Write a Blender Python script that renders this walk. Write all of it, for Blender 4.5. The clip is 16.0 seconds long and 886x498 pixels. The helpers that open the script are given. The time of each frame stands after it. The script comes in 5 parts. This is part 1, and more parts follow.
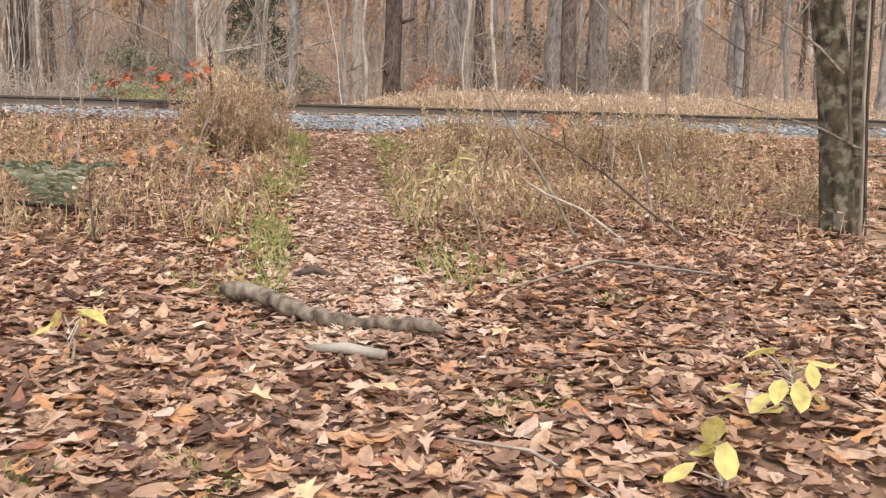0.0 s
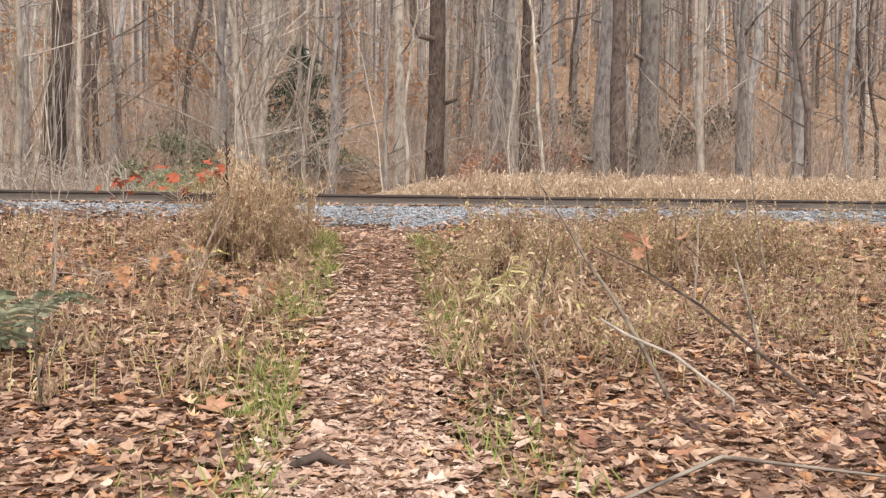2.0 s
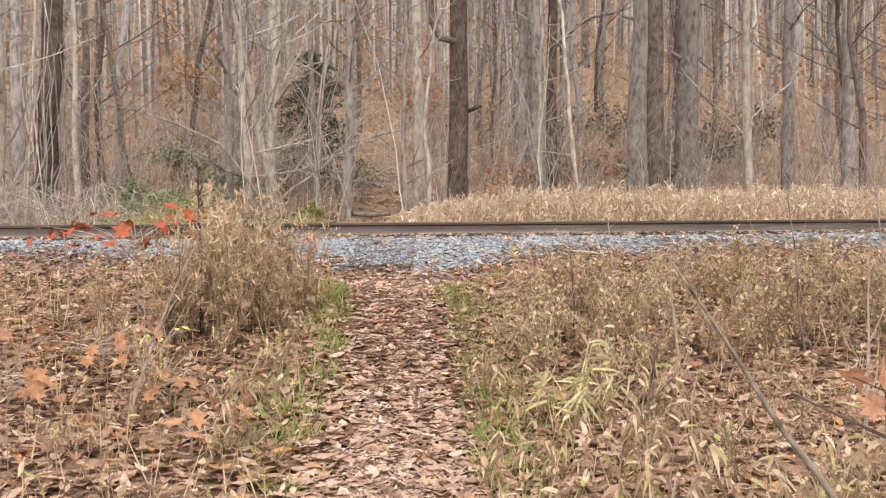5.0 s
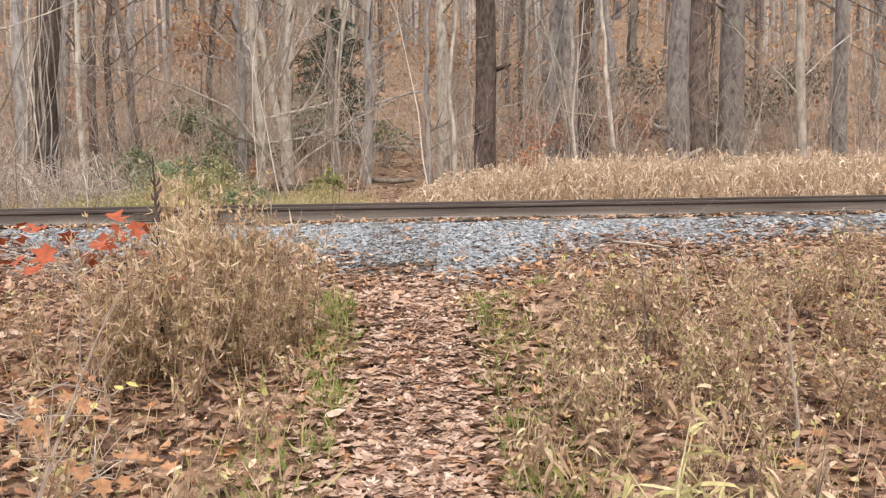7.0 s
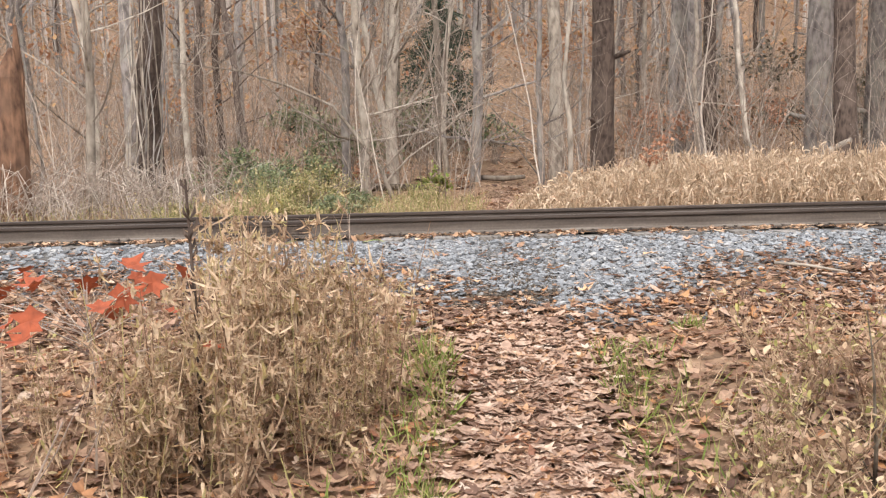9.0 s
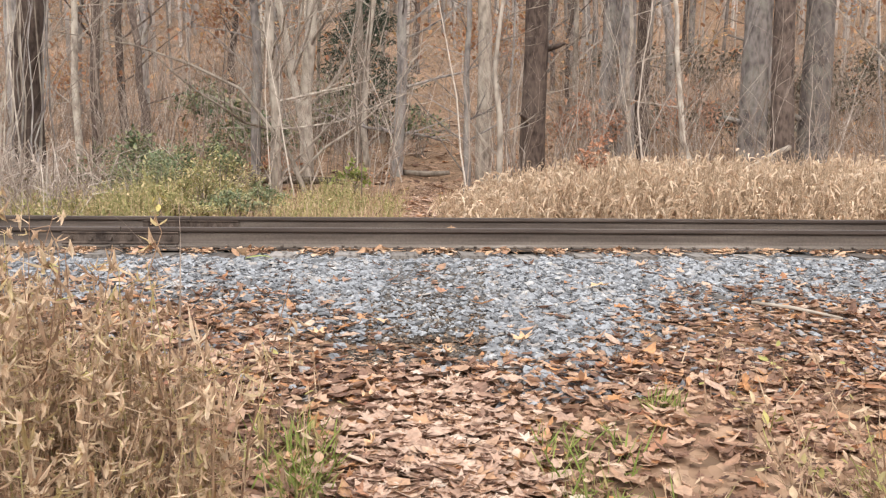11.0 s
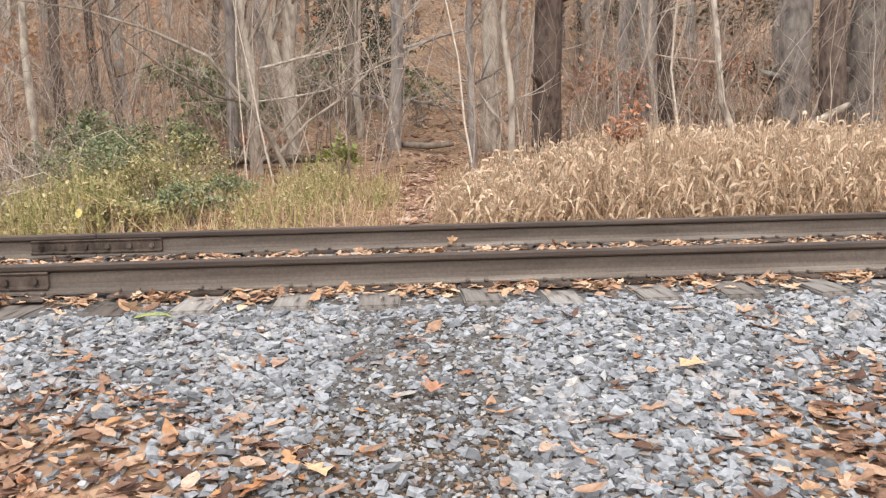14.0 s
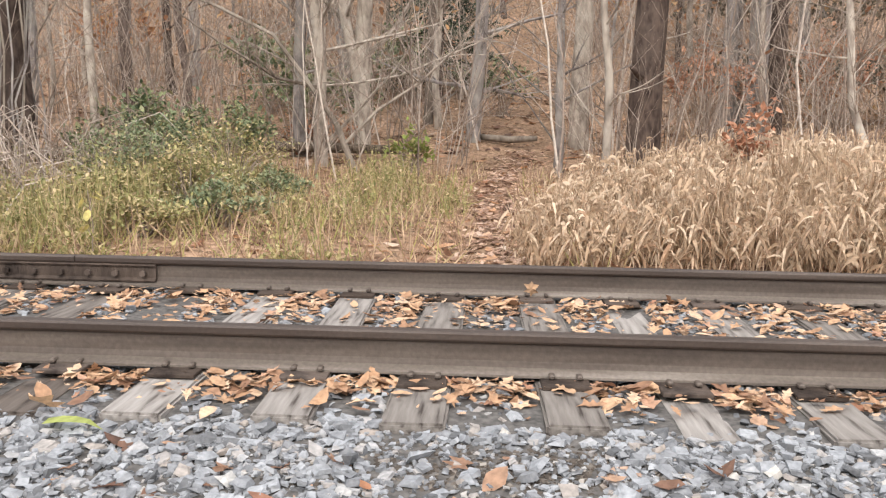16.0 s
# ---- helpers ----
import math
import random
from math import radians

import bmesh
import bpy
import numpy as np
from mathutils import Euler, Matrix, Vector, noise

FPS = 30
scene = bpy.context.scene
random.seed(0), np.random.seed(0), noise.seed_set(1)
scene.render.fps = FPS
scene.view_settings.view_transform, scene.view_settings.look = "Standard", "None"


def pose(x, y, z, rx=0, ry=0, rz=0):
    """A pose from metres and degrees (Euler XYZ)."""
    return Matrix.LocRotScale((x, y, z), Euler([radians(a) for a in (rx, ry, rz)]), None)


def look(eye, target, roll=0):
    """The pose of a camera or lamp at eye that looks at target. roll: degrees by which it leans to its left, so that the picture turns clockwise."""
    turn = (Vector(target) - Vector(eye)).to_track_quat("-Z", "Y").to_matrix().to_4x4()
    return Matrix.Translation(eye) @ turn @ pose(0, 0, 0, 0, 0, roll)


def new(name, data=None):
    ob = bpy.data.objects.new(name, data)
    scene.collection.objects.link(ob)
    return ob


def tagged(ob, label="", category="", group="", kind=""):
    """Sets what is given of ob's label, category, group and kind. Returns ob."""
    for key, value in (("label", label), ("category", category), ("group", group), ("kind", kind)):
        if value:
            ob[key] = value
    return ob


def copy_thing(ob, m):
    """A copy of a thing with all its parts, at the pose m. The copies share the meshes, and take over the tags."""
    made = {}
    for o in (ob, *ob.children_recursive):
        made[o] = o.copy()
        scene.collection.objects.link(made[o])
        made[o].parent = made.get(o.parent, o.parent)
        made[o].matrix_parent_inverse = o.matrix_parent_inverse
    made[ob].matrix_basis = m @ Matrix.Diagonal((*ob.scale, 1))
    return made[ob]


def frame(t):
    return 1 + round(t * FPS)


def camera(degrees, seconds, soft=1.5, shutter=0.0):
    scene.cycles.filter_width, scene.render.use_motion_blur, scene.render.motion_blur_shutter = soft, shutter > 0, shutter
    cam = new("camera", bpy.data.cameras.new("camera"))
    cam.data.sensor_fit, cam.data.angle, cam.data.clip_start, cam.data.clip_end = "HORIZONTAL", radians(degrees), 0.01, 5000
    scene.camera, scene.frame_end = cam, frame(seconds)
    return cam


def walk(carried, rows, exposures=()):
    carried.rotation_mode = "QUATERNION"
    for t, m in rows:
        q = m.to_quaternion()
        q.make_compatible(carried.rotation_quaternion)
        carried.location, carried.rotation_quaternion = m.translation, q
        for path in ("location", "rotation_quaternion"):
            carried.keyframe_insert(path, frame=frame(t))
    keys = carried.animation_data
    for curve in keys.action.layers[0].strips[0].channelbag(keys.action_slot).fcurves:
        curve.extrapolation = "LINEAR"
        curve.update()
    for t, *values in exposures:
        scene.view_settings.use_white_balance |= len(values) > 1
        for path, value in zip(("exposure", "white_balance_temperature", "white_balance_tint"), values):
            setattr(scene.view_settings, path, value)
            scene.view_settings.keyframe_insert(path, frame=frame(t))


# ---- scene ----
cam = camera(54.7, 16.0, 1.25)
PATH = [
    (0, (0.04, -0.856, 1.038), (0.427, 1.093, 0.806), 1.1),
    (0.5, (0.134, -0.518, 1.103), (0.519, 1.431, 0.871), 1.0),
    (1, (0.109, -0.24, 1.191), (0.486, 1.713, 0.983), 0.9),
    (1.5, (0.138, 0.023, 1.265), (0.5, 1.984, 1.11), 1.1),
    (2, (0.26, 0.403, 1.32), (0.543, 2.382, 1.258), 0.5),
    (2.5, (0.232, 0.678, 1.369), (0.468, 2.663, 1.331), -0.7),
    (3, (0.23, 0.895, 1.485), (0.47, 2.881, 1.469), -0.6),
    (3.5, (0.262, 1.163, 1.477), (0.512, 3.148, 1.489), -1.0),
    (3.7, (0.293, 1.32, 1.5), (0.548, 3.303, 1.517), -0.8),
    (5.8, (0.389, 3.017, 1.906), (0.61, 5.001, 1.782), -0.6),
    (6, (0.385, 3.149, 1.956), (0.564, 5.136, 1.814), -2.9),
    (6.5, (0.404, 3.382, 1.96), (0.578, 5.368, 1.802), -1.3),
    (7, (0.531, 3.866, 2.004), (0.709, 5.852, 1.85), -0.8),
    (7.5, (0.505, 4.152, 2.041), (0.564, 6.145, 1.887), -0.9),
    (8, (0.487, 4.486, 2.079), (0.466, 6.48, 1.922), 1.0),
    (8.5, (0.585, 4.85, 2.095), (0.532, 6.843, 1.931), -2.7),
    (9, (0.572, 5.195, 2.154), (0.494, 7.187, 1.987), -1.5),
    (9.5, (0.599, 5.499, 2.184), (0.698, 7.489, 2.01), 1.0),
    (10, (0.7, 5.987, 2.2), (0.815, 7.976, 2.027), 0.9),
    (10.2, (0.665, 6.148, 2.219), (0.78, 8.138, 2.046), 0.6),
    (12.3, (0.758, 7.683, 2.299), (0.841, 9.667, 2.054), 0.5),
    (12.5, (0.791, 7.856, 2.313), (0.873, 9.838, 2.063), -0.8),
    (13, (0.768, 8.248, 2.326), (0.849, 10.231, 2.08), -1.7),
    (13.5, (0.786, 8.612, 2.39), (0.875, 10.59, 2.111), -0.9),
    (14, (0.87, 9.054, 2.445), (0.949, 11.034, 2.17), -1.3),
    (14.5, (0.864, 9.423, 2.499), (0.947, 11.403, 2.23), -1.2),
    (15, (0.928, 9.789, 2.514), (1.016, 11.772, 2.267), 0.1),
    (15.5, (0.956, 10.255, 2.524), (0.884, 12.239, 2.278), 0.1),
    (16, (0.935, 10.655, 2.572), (0.835, 12.629, 2.265), 0.9),
]
walk(cam, [(t, look(eye, target, roll)) for t, eye, target, roll in PATH], exposures=((0, 1.08), (4, 1.15), (16, 1.15)))

# ---- world and light ----
world = bpy.data.worlds.new("overcast_sky")
scene.world = world
world.use_nodes = True
wn, wl = world.node_tree.nodes, world.node_tree.links
sky = wn.new("ShaderNodeTexSky")
sky.sky_type, sky.sun_disc = "NISHITA", False
sky.sun_elevation, sky.sun_rotation = radians(48), radians(160)
sky.air_density, sky.dust_density, sky.ozone_density = 1.0, 6.0, 1.0
whiten = wn.new("ShaderNodeMixRGB")
whiten.inputs[0].default_value = 0.75
whiten.inputs[2].default_value = (8.0, 8.0, 8.2, 1)
wl.new(sky.outputs[0], whiten.inputs[1])
wl.new(whiten.outputs[0], wn["Background"].inputs[0])
wn["Background"].inputs[1].default_value = 0.13
sun_data = bpy.data.lights.new("sun", "SUN")
sun_data.energy, sun_data.angle, sun_data.color = 1.1, radians(25), (1.0, 0.96, 0.9)
sun = new("sun", sun_data)
sun.matrix_world = look((0, 0, 60), (14, 45, 0))


# ---- materials ----
def nodes_of(name, rough=0.85, spec=0.2):
    m = bpy.data.materials.new(name)
    m.use_nodes = True
    b = m.node_tree.nodes["Principled BSDF"]
    b.inputs["Roughness"].default_value = rough
    b.inputs["Specular IOR Level"].default_value = spec
    return m, m.node_tree.nodes, m.node_tree.links, b


def ramp(nd, stops):
    r = nd.new("ShaderNodeValToRGB")
    e = r.color_ramp.elements
    while len(e) < len(stops):
        e.new(0.5)
    for k, (p, c) in enumerate(stops):
        e[k].position, e[k].color = p, (*c, 1)
    return r


def tex(nd, lk, kind, scale, detail=4.0, stretch=None):
    co = nd.new("ShaderNodeTexCoord")
    t = nd.new(kind)
    t.inputs["Scale"].default_value = scale
    if kind == "ShaderNodeTexNoise":
        t.inputs["Detail"].default_value = detail
    if stretch:
        mp = nd.new("ShaderNodeMapping")
        mp.inputs["Scale"].default_value = stretch
        lk.new(co.outputs["Object"], mp.inputs[0])
        lk.new(mp.outputs[0], t.inputs["Vector"])
    else:
        lk.new(co.outputs["Object"], t.inputs["Vector"])
    return t


def bump(nd, lk, b, src, strength=0.5, dist=0.01):
    u = nd.new("ShaderNodeBump")
    u.inputs["Strength"].default_value, u.inputs["Distance"].default_value = strength, dist
    lk.new(src, u.inputs["Height"])
    lk.new(u.outputs[0], b.inputs["Normal"])


def mixed(nd, lk, kind, fac, a, c):
    x = nd.new("ShaderNodeMixRGB")
    x.blend_type = kind
    if isinstance(fac, float):
        x.inputs[0].default_value = fac
    else:
        lk.new(fac, x.inputs[0])
    for k, v in ((1, a), (2, c)):
        if isinstance(v, tuple):
            x.inputs[k].default_value = (*v, 1)
        else:
            lk.new(v, x.inputs[k])
    return x.outputs[0]


def island_material(name, stops, rough=0.75, spec=0.25, grain=60.0, through_light=0.0, amount=0.35):
    """Colour by island, with a fine mottle over it."""
    m, nd, lk, b = nodes_of(name, rough, spec)
    g = nd.new("ShaderNodeNewGeometry")
    r = ramp(nd, stops)
    lk.new(g.outputs["Random Per Island"], r.inputs[0])
    n = tex(nd, lk, "ShaderNodeTexNoise", grain)
    n2 = ramp(nd, [(0.3, (0.55, 0.55, 0.55)), (0.7, (1.25, 1.22, 1.2))])
    lk.new(n.outputs["Fac"], n2.inputs[0])
    c = mixed(nd, lk, "MULTIPLY", amount * 2.0 if amount < 0.5 else 1.0, r.outputs[0], n2.outputs[0])
    lk.new(c, b.inputs["Base Color"])
    bump(nd, lk, b, n.outputs["Fac"], 0.4, 0.004)
    if through_light:
        t = nd.new("ShaderNodeBsdfTranslucent")
        lk.new(c, t.inputs[0])
        x = nd.new("ShaderNodeMixShader")
        x.inputs[0].default_value = through_light
        out = nd["Material Output"]
        lk.new(b.outputs[0], x.inputs[1])
        lk.new(t.outputs[0], x.inputs[2])
        lk.new(x.outputs[0], out.inputs[0])
    return m


def bark_material(name, dark, light, patch, scale=9.0, patchy=0.5, patch_scale=2.3):
    m, nd, lk, b = nodes_of(name, 0.9, 0.1)
    n = tex(nd, lk, "ShaderNodeTexNoise", scale, 6.0, (1, 1, 0.38))
    r = ramp(nd, [(0.32, dark), (0.62, light)])
    lk.new(n.outputs["Fac"], r.inputs[0])
    p = tex(nd, lk, "ShaderNodeTexNoise", patch_scale, 3.0)
    pr = ramp(nd, [(0.48, (0, 0, 0)), (0.62, (patchy, patchy, patchy))])
    lk.new(p.outputs["Fac"], pr.inputs[0])
    c = mixed(nd, lk, "MIX", pr.outputs[0], r.outputs[0], patch)
    o = nd.new("ShaderNodeObjectInfo")
    orr = ramp(nd, [(0.0, (0.6, 0.57, 0.55)), (0.5, (0.92, 0.9, 0.88)), (1.0, (1.3, 1.3, 1.3))])
    lk.new(o.outputs["Random"], orr.inputs[0])
    c = mixed(nd, lk, "MULTIPLY", 1.0, c, orr.outputs[0])
    lk.new(c, b.inputs["Base Color"])
    bump(nd, lk, b, n.outputs["Fac"], 0.9, 0.03)
    return m


def ground_material():
    m, nd, lk, b = nodes_of("leafy_soil", 0.95, 0.1)
    v = tex(nd, lk, "ShaderNodeTexVoronoi", 16.0)
    r = ramp(nd, [(0.0, (0.11, 0.075, 0.052)), (0.35, (0.25, 0.165, 0.11)), (0.7, (0.36, 0.25, 0.175)), (1.0, (0.19, 0.12, 0.08))])
    sep = nd.new("ShaderNodeSeparateColor")
    lk.new(v.outputs["Color"], sep.inputs[0])
    lk.new(sep.outputs[0], r.inputs[0])
    n = tex(nd, lk, "ShaderNodeTexNoise", 0.7, 5.0)
    nr = ramp(nd, [(0.35, (0.72, 0.70, 0.67)), (0.65, (1.15, 1.12, 1.08))])
    lk.new(n.outputs["Fac"], nr.inputs[0])
    c = mixed(nd, lk, "MULTIPLY", 1.0, r.outputs[0], nr.outputs[0])
    lk.new(c, b.inputs["Base Color"])
    bump(nd, lk, b, v.outputs["Distance"], 0.7, 0.03)
    return m


M_GROUND = ground_material()
M_LITTER = island_material("fallen_leaves", [(0.0, (0.09, 0.052, 0.04)), (0.2, (0.20, 0.115, 0.08)), (0.4, (0.33, 0.20, 0.132)), (0.6, (0.455, 0.295, 0.20)), (0.76, (0.56, 0.39, 0.28)), (0.86, (0.50, 0.26, 0.12)), (0.93, (0.30, 0.14, 0.09)), (1.0, (0.67, 0.53, 0.41))], 0.75, 0.25, 40.0, 0.28)
M_PATHLEAF = island_material("trodden_leaves", [(0.0, (0.19, 0.11, 0.08)), (0.2, (0.36, 0.235, 0.17)), (0.55, (0.50, 0.345, 0.26)), (0.8, (0.60, 0.455, 0.36)), (0.92, (0.45, 0.25, 0.13)), (1.0, (0.68, 0.57, 0.47))], 0.75, 0.25, 40.0, 0.25)
M_STONE = island_material("grey_ballast", [(0.0, (0.095, 0.098, 0.103)), (0.25, (0.185, 0.192, 0.203)), (0.55, (0.25, 0.263, 0.28)), (0.82, (0.305, 0.319, 0.335)), (0.92, (0.28, 0.245, 0.215)), (0.98, (0.345, 0.35, 0.355)), (1.0, (0.41, 0.395, 0.365))], 0.8, 0.2, 50.0)
M_DRY = island_material("dry_grass", [(0.0, (0.34, 0.24, 0.155)), (0.4, (0.54, 0.405, 0.28)), (0.8, (0.70, 0.565, 0.425)), (1.0, (0.42, 0.27, 0.17))], 0.8, 0.2, 30.0, 0.25)
M_TAN = island_material("withered_tan", [(0.0, (0.30, 0.20, 0.13)), (0.35, (0.50, 0.36, 0.24)), (0.75, (0.68, 0.54, 0.39)), (0.92, (0.44, 0.36, 0.17)), (1.0, (0.36, 0.22, 0.13))], 0.85, 0.2, 30.0, 0.4)
M_FERN = island_material("grey_green_fern", [(0.0, (0.12, 0.135, 0.085)), (1.0, (0.24, 0.25, 0.165))], 0.8, 0.2, 30.0, 0.2)
M_WEED = island_material("dry_weeds", [(0.0, (0.24, 0.15, 0.10)), (0.4, (0.42, 0.29, 0.19)), (0.75, (0.60, 0.46, 0.32)), (0.9, (0.40, 0.36, 0.14)), (1.0, (0.32, 0.32, 0.11))], 0.85, 0.2, 30.0, 0.25)
M_GREEN = island_material("green_blades", [(0.0, (0.15, 0.20, 0.05)), (0.5, (0.27, 0.33, 0.09)), (0.8, (0.36, 0.34, 0.14)), (1.0, (0.46, 0.36, 0.19))], 0.75, 0.2, 30.0, 0.25)
M_MEADOW = island_material("yellowing_grass", [(0.0, (0.18, 0.19, 0.075)), (0.45, (0.34, 0.32, 0.14)), (0.75, (0.47, 0.38, 0.20)), (1.0, (0.56, 0.44, 0.28))], 0.8, 0.2, 20.0, 0.25)
M_SHRUB = island_material("shrub_leaves", [(0.0, (0.08, 0.11, 0.06)), (0.5, (0.16, 0.205, 0.105)), (0.85, (0.28, 0.30, 0.15)), (1.0, (0.34, 0.27, 0.15))], 0.6, 0.3, 20.0, 0.2)
M_BUSH = island_material("bush_leaves", [(0.0, (0.13, 0.165, 0.095)), (0.5, (0.21, 0.25, 0.14)), (0.85, (0.30, 0.31, 0.17)), (1.0, (0.42, 0.34, 0.19))], 0.7, 0.2, 20.0, 0.2)
M_THICKET = island_material("laurel_leaves", [(0.0, (0.06, 0.055, 0.04)), (0.5, (0.12, 0.11, 0.075)), (0.85, (0.19, 0.155, 0.11)), (1.0, (0.27, 0.20, 0.14))], 0.7, 0.2, 20.0, 0.1)
M_NEEDLE = island_material("hemlock_needles", [(0.0, (0.018, 0.03, 0.02)), (0.7, (0.045, 0.065, 0.04)), (1.0, (0.09, 0.11, 0.07))], 0.7, 0.2, 20.0)
M_RED = island_material("red_leaves", [(0.0, (0.22, 0.045, 0.022)), (0.6, (0.32, 0.078, 0.034)), (1.0, (0.39, 0.14, 0.055))], 0.65, 0.25, 30.0, 0.15)
M_ORANGE = island_material("orange_leaves", [(0.0, (0.30, 0.14, 0.08)), (0.6, (0.44, 0.235, 0.125)), (1.0, (0.52, 0.34, 0.16))], 0.7, 0.2, 30.0, 0.3)
M_STRAW = island_material("straw_blades", [(0.0, (0.38, 0.34, 0.15)), (0.6, (0.54, 0.48, 0.24)), (1.0, (0.62, 0.54, 0.34))], 0.8, 0.2, 30.0, 0.3)
M_YELLOW = island_material("yellow_leaves", [(0.0, (0.44, 0.37, 0.10)), (0.6, (0.56, 0.48, 0.17)), (1.0, (0.44, 0.42, 0.17))], 0.6, 0.3, 30.0, 0.3)
M_RUSSET = island_material("russet_leaves", [(0.0, (0.32, 0.15, 0.09)), (1.0, (0.54, 0.30, 0.19))], 0.7, 0.2, 30.0, 0.3)
M_TWIG = island_material("grey_twigs", [(0.0, (0.17, 0.13, 0.105)), (0.6, (0.32, 0.26, 0.215)), (1.0, (0.50, 0.44, 0.38))], 0.9, 0.1, 20.0)
# bark of the distant trees, lightened in place of aerial haze
M_FARWOOD = island_material("hazed_far_bark", [(0.0, (0.13, 0.11, 0.10)), (0.35, (0.25, 0.22, 0.20)), (0.75, (0.38, 0.335, 0.30)), (1.0, (0.54, 0.48, 0.43))], 0.95, 0.05, 3.0)
M_PALE = bark_material("pale_bark", (0.15, 0.125, 0.105), (0.36, 0.315, 0.265), (0.46, 0.42, 0.36))
M_GREY = bark_material("grey_bark", (0.10, 0.088, 0.084), (0.26, 0.235, 0.222), (0.32, 0.31, 0.27))
M_DARK = bark_material("dark_bark", (0.04, 0.03, 0.026), (0.125, 0.095, 0.08), (0.17, 0.135, 0.115), 14.0, 0.4)
M_BRANCH = bark_material("weathered_branch", (0.055, 0.042, 0.033), (0.22, 0.18, 0.14), (0.33, 0.29, 0.23), 26.0, 0.5, 9.0)
M_BAR = bark_material("dark_joint_steel", (0.035, 0.028, 0.025), (0.085, 0.068, 0.058), (0.11, 0.085, 0.07), 20.0)
M_ROT = bark_material("rotten_wood", (0.06, 0.035, 0.025), (0.20, 0.115, 0.075), (0.14, 0.09, 0.065))
M_LICHEN = bark_material("lichened_bark", (0.03, 0.026, 0.018), (0.12, 0.10, 0.07), (0.33, 0.31, 0.24), 16.0, 0.5, 13.0)


def steel_material(name, tones, rough):
    m, nd, lk, b = nodes_of(name, rough, 0.4)
    n = tex(nd, lk, "ShaderNodeTexNoise", 6.0, 6.0, (0.16, 1, 3.0))
    r = ramp(nd, list(zip((0.3, 0.55, 0.75), tones)))
    lk.new(n.outputs["Fac"], r.inputs[0])
    n2 = tex(nd, lk, "ShaderNodeTexNoise", 60.0, 4.0)
    r2 = ramp(nd, [(0.3, (0.82, 0.82, 0.82)), (0.7, (1.12, 1.12, 1.12))])
    lk.new(n2.outputs["Fac"], r2.inputs[0])
    lk.new(mixed(nd, lk, "MULTIPLY", 1.0, r.outputs[0], r2.outputs[0]), b.inputs["Base Color"])
    b.inputs["Metallic"].default_value = 0.25
    bump(nd, lk, b, n2.outputs["Fac"], 0.35, 0.004)
    return m


def tie_material():
    m, nd, lk, b = nodes_of("weathered_tie_wood", 0.9, 0.15)
    n = tex(nd, lk, "ShaderNodeTexNoise", 34.0, 6.0, (1, 0.09, 1))
    r = ramp(nd, [(0.3, (0.06, 0.05, 0.045)), (0.44, (0.19, 0.175, 0.162)), (0.8, (0.33, 0.31, 0.29))])
    lk.new(n.outputs["Fac"], r.inputs[0])
    o = nd.new("ShaderNodeObjectInfo")
    orr = ramp(nd, [(0.0, (0.42, 0.37, 0.34)), (0.5, (0.8, 0.78, 0.76)), (1.0, (1.25, 1.25, 1.25))])
    lk.new(o.outputs["Random"], orr.inputs[0])
    lk.new(mixed(nd, lk, "MULTIPLY", 1.0, r.outputs[0], orr.outputs[0]), b.inputs["Base Color"])
    bump(nd, lk, b, n.outputs["Fac"], 0.9, 0.012)
    return m


M_STEEL = steel_material("rusted_rail_steel", ((0.066, 0.051, 0.042), (0.112, 0.09, 0.075), (0.155, 0.13, 0.108)), 0.6)
# worn head, its colour also darkened for the shade under its edge
M_HEAD = steel_material("worn_shaded_rail_head", ((0.035, 0.025, 0.021), (0.062, 0.046, 0.038), (0.105, 0.083, 0.07)), 0.5)
# dusty foot, its colour also lightened for the sky light it catches
M_FOOT = steel_material("dusty_skylit_rail_foot", ((0.09, 0.073, 0.06), (0.16, 0.134, 0.113), (0.25, 0.218, 0.188)), 0.8)
M_TIE = tie_material()
M_DIRT = island_material("dark_grit", [(0.0, (0.05, 0.042, 0.036)), (0.6, (0.10, 0.085, 0.072)), (0.9, (0.17, 0.15, 0.13)), (1.0, (0.32, 0.30, 0.27))], 0.9, 0.1, 40.0)


# ---- mesh helpers ----
def mirrored(half):
    return half + [(x, -y) for x, y in half[::-1] if y > 0.001]


OVAL_FORM = mirrored([(1.3, 0.0), (0.75, 0.42), (0.1, 0.62), (-0.6, 0.45), (-1.1, 0.0)])
OAK_FORM = mirrored([(1.35, 0.0), (1.05, 0.34), (0.72, 0.22), (0.42, 0.62), (0.05, 0.3), (-0.3, 0.58), (-0.62, 0.22), (-1.2, 0.03)])
MAPLE_FORM = mirrored([(1.25, 0.0), (0.62, 0.2), (0.66, 0.82), (0.12, 0.42), (-0.3, 0.86), (-0.5, 0.3), (-0.85, 0.0)])


